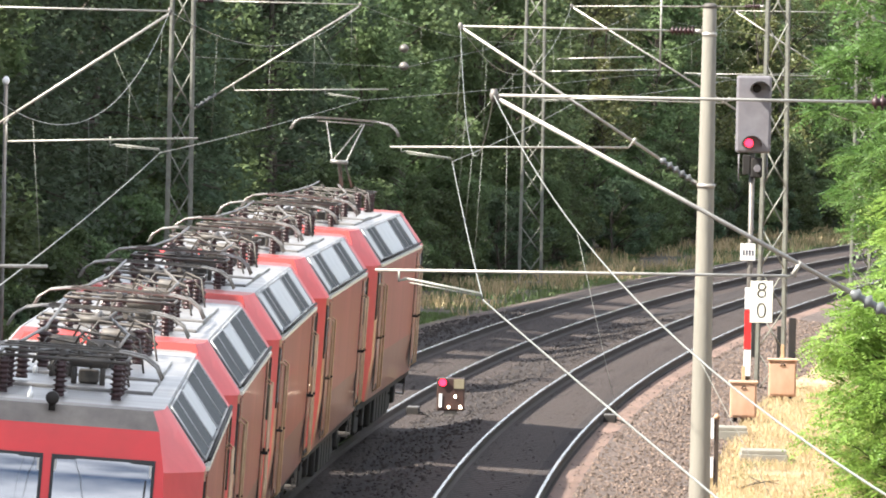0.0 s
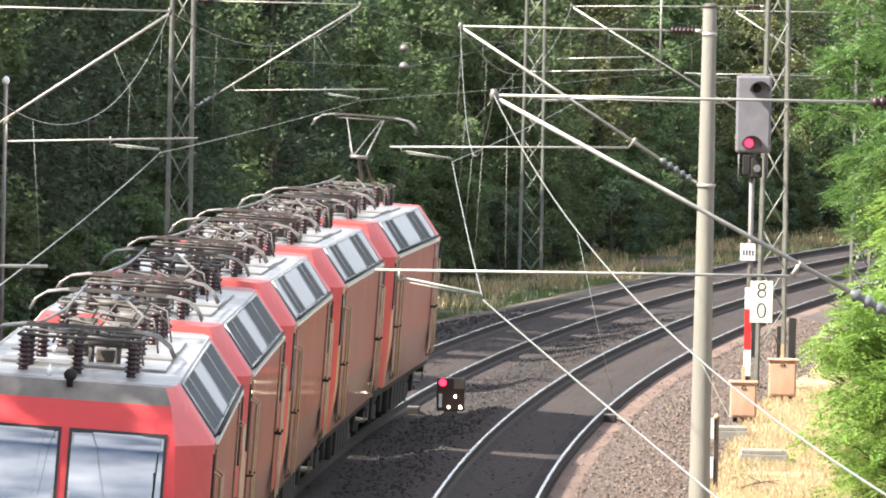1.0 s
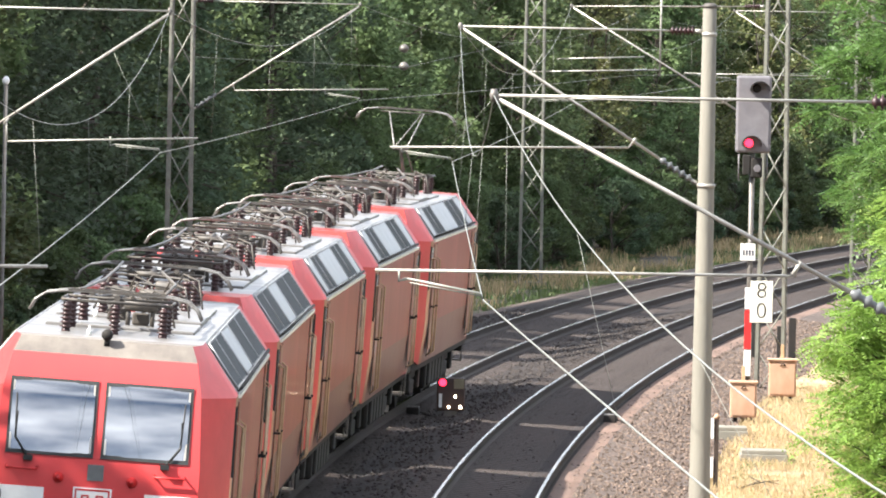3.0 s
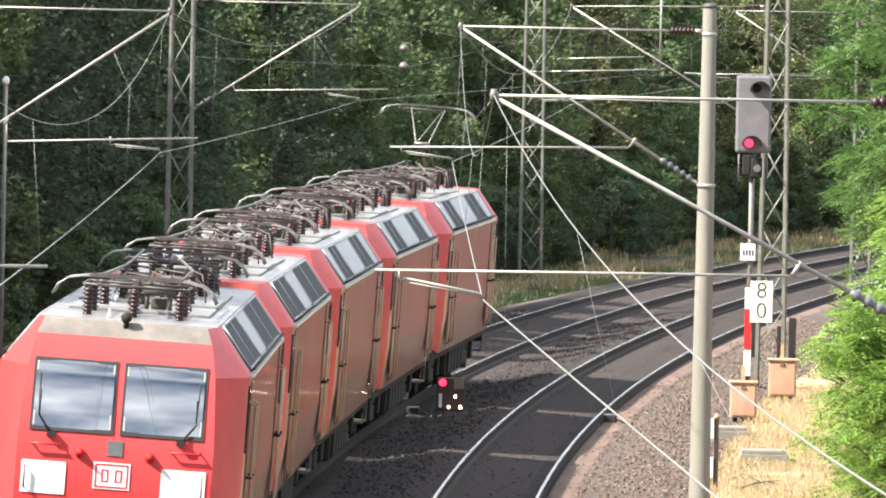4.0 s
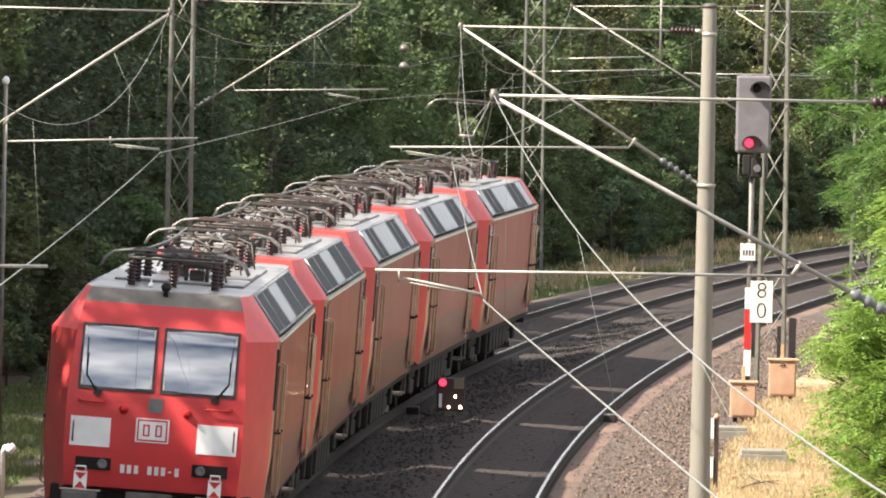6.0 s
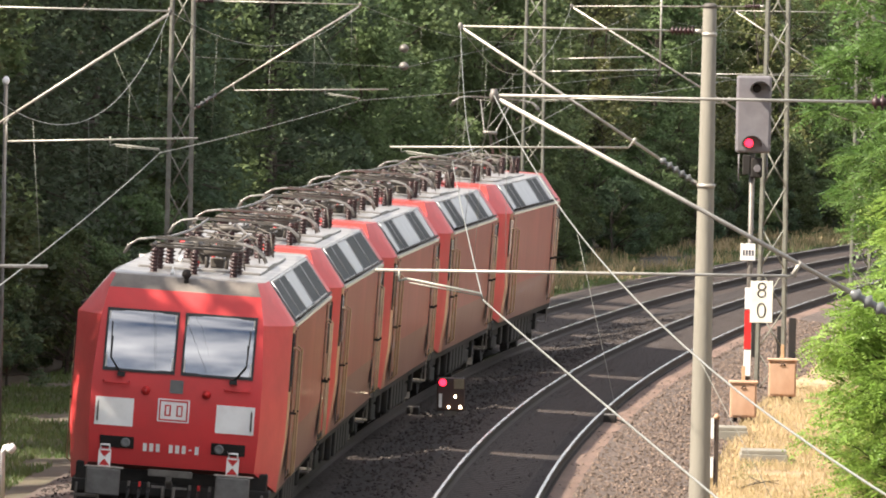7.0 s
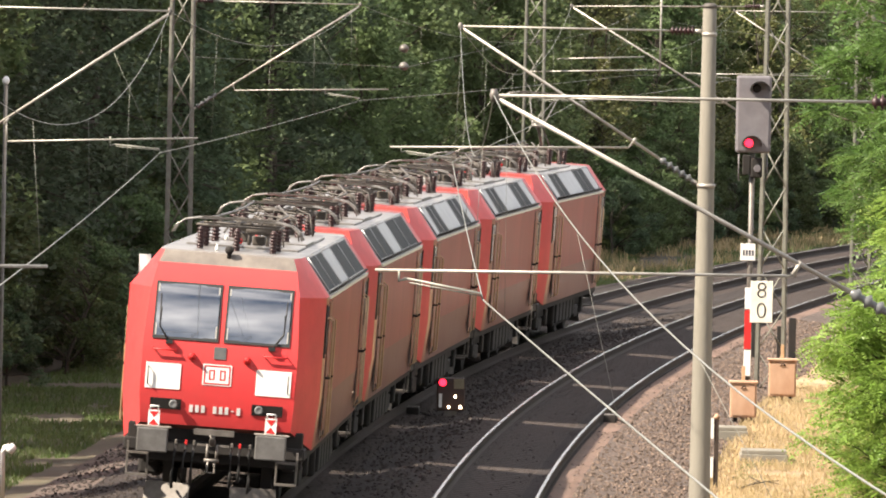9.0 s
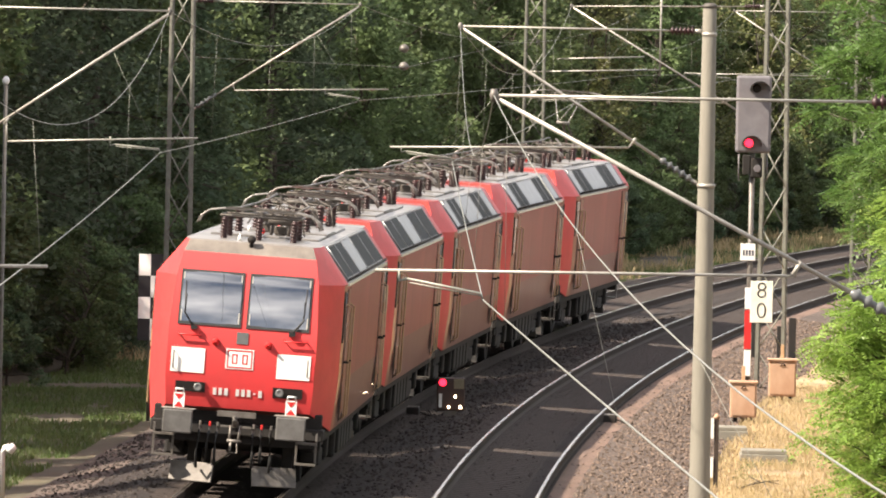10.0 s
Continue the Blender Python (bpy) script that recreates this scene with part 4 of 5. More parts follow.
insulator(e, (-0.75, 0, 5.655), (-0.35, 0, 5.67), 0.05, 5, INSUL_GREY, "grey disc insulator")
part("cross_beam", tube(bmesh.new(), [(-3.5, 0, 8.5), (5.5, 0, 8.5)], 0.05, 8), LATTICE, e)
cantilever(292.0, (7.95, 7.42), (11.40, 7.44), (11.40, 5.25), (6.6, 5.66), (10.6, 5.66), (7.0, 5.6), (7.9, 5.50), (10.6, 5.78))
cantilever(15.0, (1.60, 6.65), (5.45, 6.70), (5.45, 5.26), (1.5, 5.69), (4.4, 5.71), (1.8, 5.63), (2.50, 5.48), (4.5, 5.77))


def wires(name, label, mess, cont, sag):
    """Messenger, contact wire and droppers from support to support."""
    e = tagged(base(name), label, "overhead wire", "overhead wires")

    def span(a, b, t, s):
        p = Vector(a).lerp(Vector(b), t)
        p.z -= 4 * s * t * (1 - t)
        return p

    bm, bc = bmesh.new(), bmesh.new()
    up, low = [], []
    for i, (a, b, c, d) in enumerate(zip(mess, mess[1:], cont, cont[1:])):
        n = 24
        for k in range(n + (i == len(mess) - 2)):
            up.append(span(a, b, k / n, sag[i]))
            low.append(span(c, d, k / n, 0.04))
    part("messenger_wire", tube(bm, up, 0.0042, 5), WIRE, e)
    part("contact_wire", tube(bc, low, 0.0062, 5), WIRE, e)
    for a, b, c, d, drop in zip(mess, mess[1:], cont, cont[1:], sag):
        m = max(3, int((Vector(b) - Vector(a)).length / 15))
        for k in range(m):
            t = (k + 0.26) / m + 0.12
            part("dropper", tube(bmesh.new(), [span(a, b, t, drop), span(c, d, t, 0.04)], 0.0014 if b[1] < 80 else 0.0022, 4), WIRE, e)


wires("overhead_line", "sagging messenger and contact wire with thin droppers",
      [(-3.3, 15, 7.0), (-3.50, 78.5, 7.03), (-3.81, 144, 7.45), (-1.80, 215, 7.49), (5.30, 300, 7.25), (22, 380, 7.3)],
      [(-3.3, 15, 5.48), (-3.38, 78.5, 5.48), (-3.90, 144, 5.51), (-1.76, 215, 5.53), (5.2, 300, 5.50), (22, 380, 5.5)], (0.8, 0.8, 0.65, 0.8, 0.8))
wires("overhead_line", "sagging messenger and contact wire over the empty track",
      [(1.60, 15, 6.65), (0.36, 79.5, 7.03), (0.17, 141, 7.34), (2.58, 220, 7.54), (7.95, 292, 7.42), (26, 380, 7.4)],
      [(2.50, 15, 5.48), (0.31, 79.5, 5.48), (0.10, 141, 5.52), (2.70, 220, 5.53), (7.9, 292, 5.50), (26, 380, 5.5)], (0.5, 1.0, 1.0, 1.0, 1.0))
e = tagged(base("feeder_line"), "thin feeder wire with two round insulators", "overhead wire")
part("feeder_wire", tube(bmesh.new(), [(-12, 205, 7.72), (-5.4, 215, 7.62), (2.5, 300, 7.7), (11.6, 380, 7.8)], 0.007, 5), WIRE, e)
part("feeder_wire", tube(bmesh.new(), [(-5.4, 215, 6.35), (-0.9, 232, 6.10), (2.5, 300, 6.5)], 0.005, 5), WIRE, e)
for z in (6.52, 6.13):
    part("insulator", lathe(bmesh.new(), [(0.02, 0.09), (0.06, 0.07), (0.105, 0.02), (0.11, -0.03), (0.07, -0.08), (0.02, -0.1)], Matrix.Translation((-0.95, 232, z)), 16), DIRTY_STEEL, e, "round grey insulator")


# ---- signals and boards ----
def text(name, body, size, m, mat, parent, label=""):
    cu = bpy.data.curves.new(name, "FONT")
    cu.body, cu.size, cu.extrude, cu.align_x, cu.align_y = body, size, 0.002, "CENTER", "CENTER"
    cu.offset = -0.008
    tmp = new(name, cu)
    me = bpy.data.meshes.new_from_object(tmp.evaluated_get(bpy.context.evaluated_depsgraph_get()))
    bpy.data.objects.remove(tmp)
    me.materials.clear()
    me.materials.append(mat)
    ob = new(name, me)
    ob.parent, ob.matrix_basis = parent, m
    return tagged(ob, label)


def facing(x, y, z):
    """Upright, facing the bridge."""
    return Matrix.Translation((x, y, z)) @ Matrix.Rotation(math.pi / 2, 4, "X")


def main_signal():
    e = tagged(base("light_signal", Matrix.Translation((6.20, 212.0, -0.45))), "grey light signal showing red on a steel post", "railway signal")
    part("post", tube(bmesh.new(), [(0, 0.06, 0), (0, 0.06, 5.2)], 0.055, 12), DIRTY_STEEL, e)
    bm = box(bmesh.new(), -0.35, 0.36, -0.06, 0.06, 5.12, 6.68, 0.05)
    sc = part("screen", bm, HEAD_GREY, e, "large grey signal screen with rounded corners")
    bm = box(bmesh.new(), -0.26, 0.26, 0.06, 0.28, 5.2, 6.6, 0.04)
    part("lamp_case", bm, HEAD_GREY, sc)
    for x, z, mat, lab in ((-0.08, 5.32, LAMP_RED, "lit red lens"), (0.06, 6.42, BLACK, "dark lens")):
        part("lens", lathe(bmesh.new(), [(0.085, 0), (0.085, 0.03), (0.05, 0.045)], along((x, -0.05, z), (x, -1, z)), 18), mat, sc, lab)
        bm = bmesh.new()
        n = 12
        for k in range(n):
            a, b = math.pi * (k / n) * 1.1 - 0.15, math.pi * ((k + 1) / n) * 1.1 - 0.15
            q = [(x + 0.06 + 0.20 * math.cos(t), yy, z - 0.02 + 0.17 * math.sin(t)) for t in (a, b) for yy in (-0.05, -0.34)]
            poly(bm, [q[0], q[2], q[3], q[1]])
        bmesh.ops.remove_doubles(bm, verts=bm.verts, dist=0.001)
        r = bmesh.ops.solidify(bm, geom=bm.faces[:], thickness=0.012)
        part("hood", bm, BLACK, sc, "black lamp hood")
    bm = box(bmesh.new(), -0.20, -0.04, -0.08, 0.05, 4.68, 5.08, 0.02)
    box(bm, -0.03, 0.20, -0.10, 0.05, 4.62, 5.02, 0.03)
    part("lower_lamp", bm, BLACK, e, "small dark lower lamp unit")
    bm = lathe(bmesh.new(), [(0.06, 0), (0.075, 0.12), (0.07, 0.13)], along((0.09, -0.10, 4.82), (0.12, -1, 4.75)), 14)
    part("lower_hood", bm, HEAD_GREY, e)
    for dx in (-0.27, 0.3):
        part("bracket", tube(bmesh.new(), [(dx, 0.1, 5.1), (dx, 0.1, 4.55)], 0.014, 6), HEAD_GREY, e)
    bm = box(bmesh.new(), -0.20, 0.10, -0.03, -0.015, 2.95, 3.29, 0.004)
    pl = part("name_plate", bm, WHITE, e, "white name plate with blurred writing")
    for x in (-0.15, -0.09, -0.03, 0.03):
        part("writing_bar", box(bmesh.new(), x, x + 0.035, -0.036, -0.028, 3.05, 3.16), BAR, pl)
    for z0, z1, mat in ((1.97, 2.40, WHITE), (1.16, 1.95, RED_SIGN), (0.62, 1.14, WHITE)):
        part("mast_plate", box(bmesh.new(), -0.09, 0.05, -0.03, -0.005, z0, z1, 0.004), mat, e, "red or white mast plate")
    bm = box(bmesh.new(), 0.02, 0.47, -0.06, -0.04, 1.70, 2.54, 0.008)
    sp = part("speed_board", bm, CREAM, e, "white speed board reading 80")
    text("figure", "8", 0.46, facing(0.245, -0.064, 2.34), SIGN_BLACK, sp)
    text("figure", "0", 0.46, facing(0.245, -0.064, 1.93), SIGN_BLACK, sp)
    part("base_block", box(bmesh.new(), -0.2, 0.2, -0.15, 0.3, -0.3, 0.06, 0.02), CONCRETE, e)


def dwarf_signal():
    e = tagged(base("dwarf_signal", Matrix.Translation((0.20, 198.0, -0.30))), "low shunting signal with one red and two white lights", "railway signal")
    part("case", box(bmesh.new(), -0.26, 0.27, -0.08, 0.12, 0.20, 0.82, 0.025), CASE_BROWN, e)
    part("number_plate", box(bmesh.new(), 0.06, 0.25, -0.095, -0.08, 0.62, 0.80), OLIVE_PLATE, e)
    for x, z, r, mat, lab in ((-0.15, 0.73, 0.07, LAMP_RED, "lit red lens"), (0.09, 0.47, 0.026, LAMP_WHITE, "lit white lens"), (-0.03, 0.27, 0.026, LAMP_WHITE, "lit white lens"), (0.19, 0.27, 0.026, LAMP_WHITE, "lit white lens")):
        part("lens", lathe(bmesh.new(), [(r, 0), (r, 0.02), (r * 0.6, 0.035)], along((x, -0.08, z), (x, -1, z)), 16), mat, e, lab)
        if r < 0.05:
            continue
        bm = bmesh.new()
        for k in range(8):
            a, b = math.pi * k / 8, math.pi * (k + 1) / 8
            q = [(x + r * 1.25 * math.cos(t), yy, z + r * 1.25 * math.sin(t)) for t in (a, b) for yy in (-0.08, -0.17)]
            poly(bm, [q[0], q[2], q[3], q[1]])
        part("hood", bm, DIRTY_STEEL, e)
    part("plate", box(bmesh.new(), -0.22, -0.16, -0.10, -0.08, 0.26, 0.52), WHITE, e)
    part("stand", box(bmesh.new(), -0.12, 0.12, -0.05, 0.10, -0.15, 0.22, 0.01), DIRTY_STEEL, e)


def chess_board():
    e = tagged(base("chequered_board", Matrix.Translation((-5.55, 200.0, -0.5))), "black and white chequered board on a post beside the track", "railway sign")
    part("post", tube(bmesh.new(), [(0, 0.05, 0), (0, 0.05, 3.1)], 0.035, 10), DIRTY_STEEL, e)
    part("board", box(bmesh.new(), -0.235, 0.235, 0, 0.02, 1.53, 3.18), BLACK, e)
    for r in range(4):
        for c in range(2):
            part("square", box(bmesh.new(), -0.225 + c * 0.225, c * 0.225, -0.008, 0.0, 1.54 + r * 0.41, 1.54 + r * 0.41 + 0.41), WHITE if (r + c) % 2 else SIGN_BLACK, e)


def cabinet(x, y, z, w, h, label, legs):
    e = tagged(base("relay_cabinet", Matrix.Translation((x, y, z))), label, "relay cabinet", "relay cabinets")
    part("case", box(bmesh.new(), -w / 2, w / 2, -0.2, 0.2, 0.14, h, 0.012), BOX_PAINT, e)
    part("door", box(bmesh.new(), -w / 2 + 0.03, w / 2 - 0.03, -0.215, -0.2, 0.18, h - 0.06, 0.006), BOX_PAINT, e)
    part("lid", box(bmesh.new(), -w / 2 - 0.03, w / 2 + 0.03, -0.24, 0.24, h, h + 0.045, 0.01), BOX_PAINT, e)
    part("lock", tube(bmesh.new(), [(-0.05, -0.225, h - 0.10), (0.0, -0.24, h - 0.05), (0.05, -0.225, h - 0.10)], 0.012, 6), BLACK, e, "dark bent hasp")
    part("stake", box(bmesh.new(), -0.035, 0.035, 0.21, 0.25, -0.2, h + 0.32, 0.006), DOOR_RAIL, e, "tan steel stake behind the case")
    for s in (-1, 1):
        part("leg", box(bmesh.new(), s * w * 0.3 - 0.04, s * w * 0.3 + 0.04, -0.1, 0.1, -0.25, 0.15), legs, e)


main_signal()
dwarf_signal()
chess_board()
cabinet(5.84, 202.3, -0.42, 0.50, 0.80, "faded beige metal relay cabinet on short legs", BLACK)
cabinet(6.95, 213.5, -0.42, 0.55, 0.86, "taller faded beige relay cabinet by the mast", BLACK)


def small_trackside():
    e = tagged(base("marker_post", Matrix.Translation((4.62, 175.0, -0.5))), "dark steel marker post with white patches", "marker post")
    part("post", box(bmesh.new(), -0.038, 0.038, -0.04, 0.04, 0, 1.30, 0.008), RAIL_SIDE, e, "rusty steel post")
    for z in (0.95, 0.30):
        part("reflector", box(bmesh.new(), -0.16, -0.05, -0.06, -0.03, z, z + 0.34), WHITE, e)
    part("knob", lathe(bmesh.new(), [(0.05, 1.28), (0.05, 1.32), (0.02, 1.36)], None, 10), BOX_PAINT, e)
    e = tagged(base("white_pipe_post", Matrix.Translation((-7.02, 169.0, -0.55))), "white bent pipe post in the verge", "pipe post")
    part("pipe", tube(bmesh.new(), [(0, 0, 0), (0, 0, 0.78), (0.04, 0, 0.86), (0.12, 0, 0.88)], 0.05, 12), WHITE, e)
    part("nozzle", lathe(bmesh.new(), [(0.07, 0), (0.085, 0.05), (0.06, 0.12)], along((0.10, 0, 0.88), (0.3, 0, 0.72)), 12), WHITE, e)
    e = tagged(base("thin_pole", Matrix.Translation((-6.04, 144.2, -0.55))), "thin steel pole with a pale insulator on top", "pole")
    part("shaft", tube(bmesh.new(), [(0, 0, 0), (0, 0, 7.0)], 0.028, 8), DIRTY_STEEL, e)
    part("cap", lathe(bmesh.new(), [(0.03, 6.95), (0.05, 6.98), (0.05, 7.02), (0.02, 7.06)], None, 12), WHITE, e)
    for s, v in ((54.0, GAP_B + 0.95), (56.5, 1.05)):
        p, h = line(s, v, bed_z(v))
        e = tagged(base("rail_contact", Matrix.Translation(p) @ Matrix.Rotation(-h, 4, "Z")), "small dark rail contact box on the ballast", "rail contact", "rail contacts")
        part("case", box(bmesh.new(), -0.14, 0.10, -0.2, 0.2, -0.02, 0.13, 0.02), BLACK, e)
        part("lid", box(bmesh.new(), -0.13, 0.09, -0.19, 0.19, 0.13, 0.15, 0.005), DIRTY_STEEL, e)
        part("cable", tube(bmesh.new(), [(0.1, 0, 0.05), (0.3, -0.3, 0.0), (0.6, -0.4, -0.12)], 0.018, 6), BLACK, e)
    for i in range(2):
        e = tagged(base("cable_trough", Matrix.Translation((5.75 - 0.45 * i, 186.0 + 9.0 * i, -0.48))), "grey concrete cable trough block in dry grass", "cable trough", "cable troughs")
        part("trough", box(bmesh.new(), -0.42, 0.42, -0.5, 0.5, -0.1, 0.22 + 0.03 * i, 0.015), CONCRETE, e)
        part("lid", box(bmesh.new(), -0.40, 0.40, -0.48, 0.48, 0.22 + 0.03 * i, 0.29 + 0.03 * i, 0.01), CONCRETE, e)
    e = tagged(base("fallen_branch", Matrix.Translation((5.05, 175.6, -0.40))), "bare fallen branch lying in dry grass", "branch")
    bm = tube(bmesh.new(), [(-0.1, -0.6, 0.0), (0.12, 0.3, 0.03), (0.35, 1.3, 0.06), (0.75, 2.0, 0.05)], 0.022, 6, r_end=0.008)
    part("stem", bm, BARK, e)
    part("twig", tube(bmesh.new(), [(0.12, 0.3, 0.03), (0.45, 0.5, 0.10), (0.70, 0.4, 0.06)], 0.011, 5, r_end=0.004), BARK, e)
    part("twig", tube(bmesh.new(), [(0.35, 1.3, 0.06), (0.20, 1.9, 0.12), (0.22, 2.3, 0.08)], 0.010, 5, r_end=0.004), BARK, e)
    for x, y in ((7.30, 226.0), (7.75, 232.0), (7.05, 236.0)):
        e = tagged(base("short_post", Matrix.Translation((x, y, -0.5))), "short dark steel stub post", "post", "short posts")
        part("post", box(bmesh.new(), -0.08, 0.08, -0.08, 0.08, 0, 1.25, 0.01), BLACK, e)


small_trackside()


# ---- plants ----
def leaves(rng, centres, radii, count, size, squash=0.8, droop=0.0):
    """Many small folded leaves spread in the shells of clumps; verts and faces as arrays."""
    k = rng.integers(0, len(centres), count)
    d = rng.normal(size=(count, 3))
    d /= np.linalg.norm(d, axis=1)[:, None]
    rad = radii[k] * rng.uniform(0.35, 1.0, count) ** 0.5
    c = centres[k] + d * rad[:, None] * np.array([1, 1, squash])
    c[:, 2] -= droop * rng.uniform(0, 1, count) ** 2
    a = rng.normal(size=(count, 3))
    a[:, 2] *= 0.5
    a /= np.linalg.norm(a, axis=1)[:, None]
    b = np.cross(a, rng.normal(size=(count, 3)) * 0.6 + np.array([0, 0, 1.0]))
    b /= np.linalg.norm(b, axis=1)[:, None]
    n = np.cross(a, b)
    L = size * rng.uniform(0.6, 1.3, count)[:, None]
    quad = np.stack([c - a * L * 0.5, c + b * L * 0.30 + n * L * 0.08, c + a * L * 0.5, c - b * L * 0.30 + n * L * 0.08], 1)
    return quad.reshape(-1, 3)


def quads(name, verts, mat, parent=None, label=""):
    n = len(verts) // 4
    me = bpy.data.meshes.new(name)
    me.vertices.add(n * 4)
    me.vertices.foreach_set("co", np.asarray(verts, np.float32).ravel())
    me.loops.add(n * 4)
    me.loops.foreach_set("vertex_index", np.arange(n * 4, dtype=np.int32))
    me.polygons.add(n)
    me.polygons.foreach_set("loop_start", np.arange(0, n * 4, 4, dtype=np.int32))
    me.update(calc_edges=True)
    me.materials.append(mat)
    ob = new(name, me)
    ob.parent = parent
    return tagged(ob, label)


def tree(seed, height, width, mat, count, size, label, low=0.12, trunk=0.16, conifer=False, droop=0.0, name="tree", clumps=60):
    """A tapered trunk with limbs and a crown of leaf clumps with gaps."""
    rng = np.random.default_rng(seed)
    e = tagged(base(name), label, "tree" if name == "tree" else "shrub", "trees of the wood")
    bm = bmesh.new()
    top = Vector((rng.normal() * 0.25, rng.normal() * 0.25, height * 0.93))
    mid = Vector((rng.normal() * 0.2, rng.normal() * 0.2, height * 0.5))
    tube(bm, [(0, 0, -0.3), (0, 0, height * 0.12), mid, top], trunk, 8, r_end=trunk * 0.2)
    cs, rs = [], []
    for i in range(clumps):
        t = low + (1 - low) * (i + rng.uniform(0, 1)) / clumps
        z = t * height
        if conifer:
            reach = width * (1.02 - t) * rng.uniform(0.5, 1.0)
        else:
            reach = width * (math.sin(math.pi * min(0.97, 0.18 + 0.78 * t)) ** 0.7) * rng.uniform(0.25, 1.0)
        a = rng.uniform(0, 2 * math.pi)
        p = Vector((math.cos(a) * reach, math.sin(a) * reach, z + (reach * 0.12 if not conifer else -reach * 0.15)))
        root = Vector((0, 0, max(0.3, z - reach * (0.6 if not conifer else 0.05))))
        root.x, root.y = mid.x * root.z / mid.z if root.z < mid.z else mid.x, mid.y * root.z / mid.z if root.z < mid.z else mid.y
        tube(bm, [root, root.lerp(p, 0.5) + Vector((0, 0, 0.08)), p], trunk * 0.22, 5, r_end=0.012)
        cs.append(p)
        rs.append(rng.uniform(0.35, 0.75) * (height / 9) ** 0.5)
    part("trunk", bm, BARK, e)
    quads("crown", leaves(rng, np.array([tuple(c) for c in cs]), np.array(rs), count, size, 0.75, droop), mat, e, "")
    return e


rng = np.random.default_rng(11)
PROTOS = [
    tree(1, 10.5, 2.6, LEAF, 15000, 0.175, "leafy broad-leaved tree at the edge of the wood", droop=0.3),
    tree(2, 12.0, 2.8, LEAF_DARK, 16000, 0.175, "tall dark broad-leaved tree in the wood", low=0.15),
    tree(3, 11.5, 2.3, LEAF_DARK, 15000, 0.15, "dark pine with drooping needle boughs", conifer=True, low=0.06, clumps=80),
    tree(4, 9.0, 2.2, LEAF, 14000, 0.165, "young birch with drooping leafy twigs", low=0.08, trunk=0.09, droop=0.7),
    tree(5, 9.5, 2.3, LEAF_YELLOW, 9000, 0.13, "thin tree with yellowing leaves", low=0.1, trunk=0.09, clumps=44),
    tree(6, 3.2, 1.7, LEAF, 9000, 0.11, "dense green shrub under the trees", low=0.05, trunk=0.06, name="shrub", clumps=34),
    tree(7, 2.2, 1.5, LEAF_DARK, 7000, 0.10, "low dark shrub at the edge of the wood", low=0.05, trunk=0.05, name="shrub", clumps=26),
]
used = set()


def plant(i, s, v, turn, size, z=-0.6):
    p, _ = line(s, v, z)
    m = Matrix.Translation(p) @ Matrix.Rotation(turn, 4, "Z")
    if i not in used:
        used.add(i)
        PROTOS[i].matrix_basis = m
        PROTOS[i].scale = (size,) * 3
    else:
        o = copy_thing(PROTOS[i], m)
        o.scale = (size,) * 3


for s in np.arange(64, 330, 4.4):
    # Far rows favour lighter leaf colours to stand for sunlit, hazy foliage.
    far = s > 150
    deep = 78 < s < 150
    tall = 1.35 if s < 125 else 1.08
    plant(int(rng.choice([5, 6, 6, 5])), s + rng.uniform(-1, 1), rng.uniform(-9.6, -7.8), rng.uniform(0, 6.28), rng.uniform(0.6, 1.1))
    plant(int(rng.choice([5, 6])), s + 2.2 + rng.uniform(-1, 1), rng.uniform(-9.8, -8.2), rng.uniform(0, 6.28), rng.uniform(0.7, 1.2))
    plant(int(rng.choice([0, 3, 3, 4, 0] if far else [2, 1, 2, 3] if deep else [0, 3, 2, 0])), s + rng.uniform(-1, 1), rng.uniform(-12.2, -10.2), rng.uniform(0, 6.28), rng.uniform(0.85, 1.0) * tall)
    plant(int(rng.choice([0, 0, 1, 3] if far else [1, 2, 1, 2] if deep else [0, 1, 2, 1, 2])), s + rng.uniform(-1, 1), rng.uniform(-16.0, -13.0), rng.uniform(0, 6.28), rng.uniform(0.95, 1.15) * tall)
    plant(int(rng.choice([1, 2, 1])), s + rng.uniform(-1, 1), rng.uniform(-21.0, -17.5), rng.uniform(0, 6.28), rng.uniform(1.05, 1.25))
for s in np.arange(-24, 64, 4.0):
    plant(int(rng.choice([0, 1, 3])), s + rng.uniform(-1, 1), rng.uniform(-16.0, -11.5), rng.uniform(0, 6.28), rng.uniform(0.9, 1.1))
for s in np.arange(6, 52, 6.5):
    plant(int(rng.choice([0, 1])), s + rng.uniform(-1, 1), rng.uniform(-16.5, -14.5), rng.uniform(0, 6.28), rng.uniform(1.15, 1.25))
# tall trees of the wood whose shade falls on the train and the verge
for s in [*np.arange(-50, -30, 3.2), *np.arange(-15.5, -3.4, 2.2)]:
    plant(int(rng.choice([0, 1, 3])), s + rng.uniform(-0.6, 0.6), rng.uniform(-11.0, -9.6), rng.uniform(0, 6.28), rng.uniform(1.45, 1.65))
for s in np.arange(70, 330, 8.0):
    plant(int(rng.choice([1, 2])), s + rng.uniform(-2, 2), rng.uniform(-30.0, -24), rng.uniform(0, 6.28), rng.uniform(1.15, 1.35))
# Unseen trees and shrubs on the right, added to darken reflections in the train sides.
for s in np.arange(-70, 118, 8.0):
    plant(int(rng.choice([0, 1, 3])), s + rng.uniform(-1, 1), rng.uniform(14.5, 18.0), rng.uniform(0, 6.28), rng.uniform(0.8, 1.0), -0.4)
    plant(5, s + rng.uniform(-2, 2), rng.uniform(13.0, 15.0), rng.uniform(0, 6.28), rng.uniform(0.8, 1.1), -0.4)
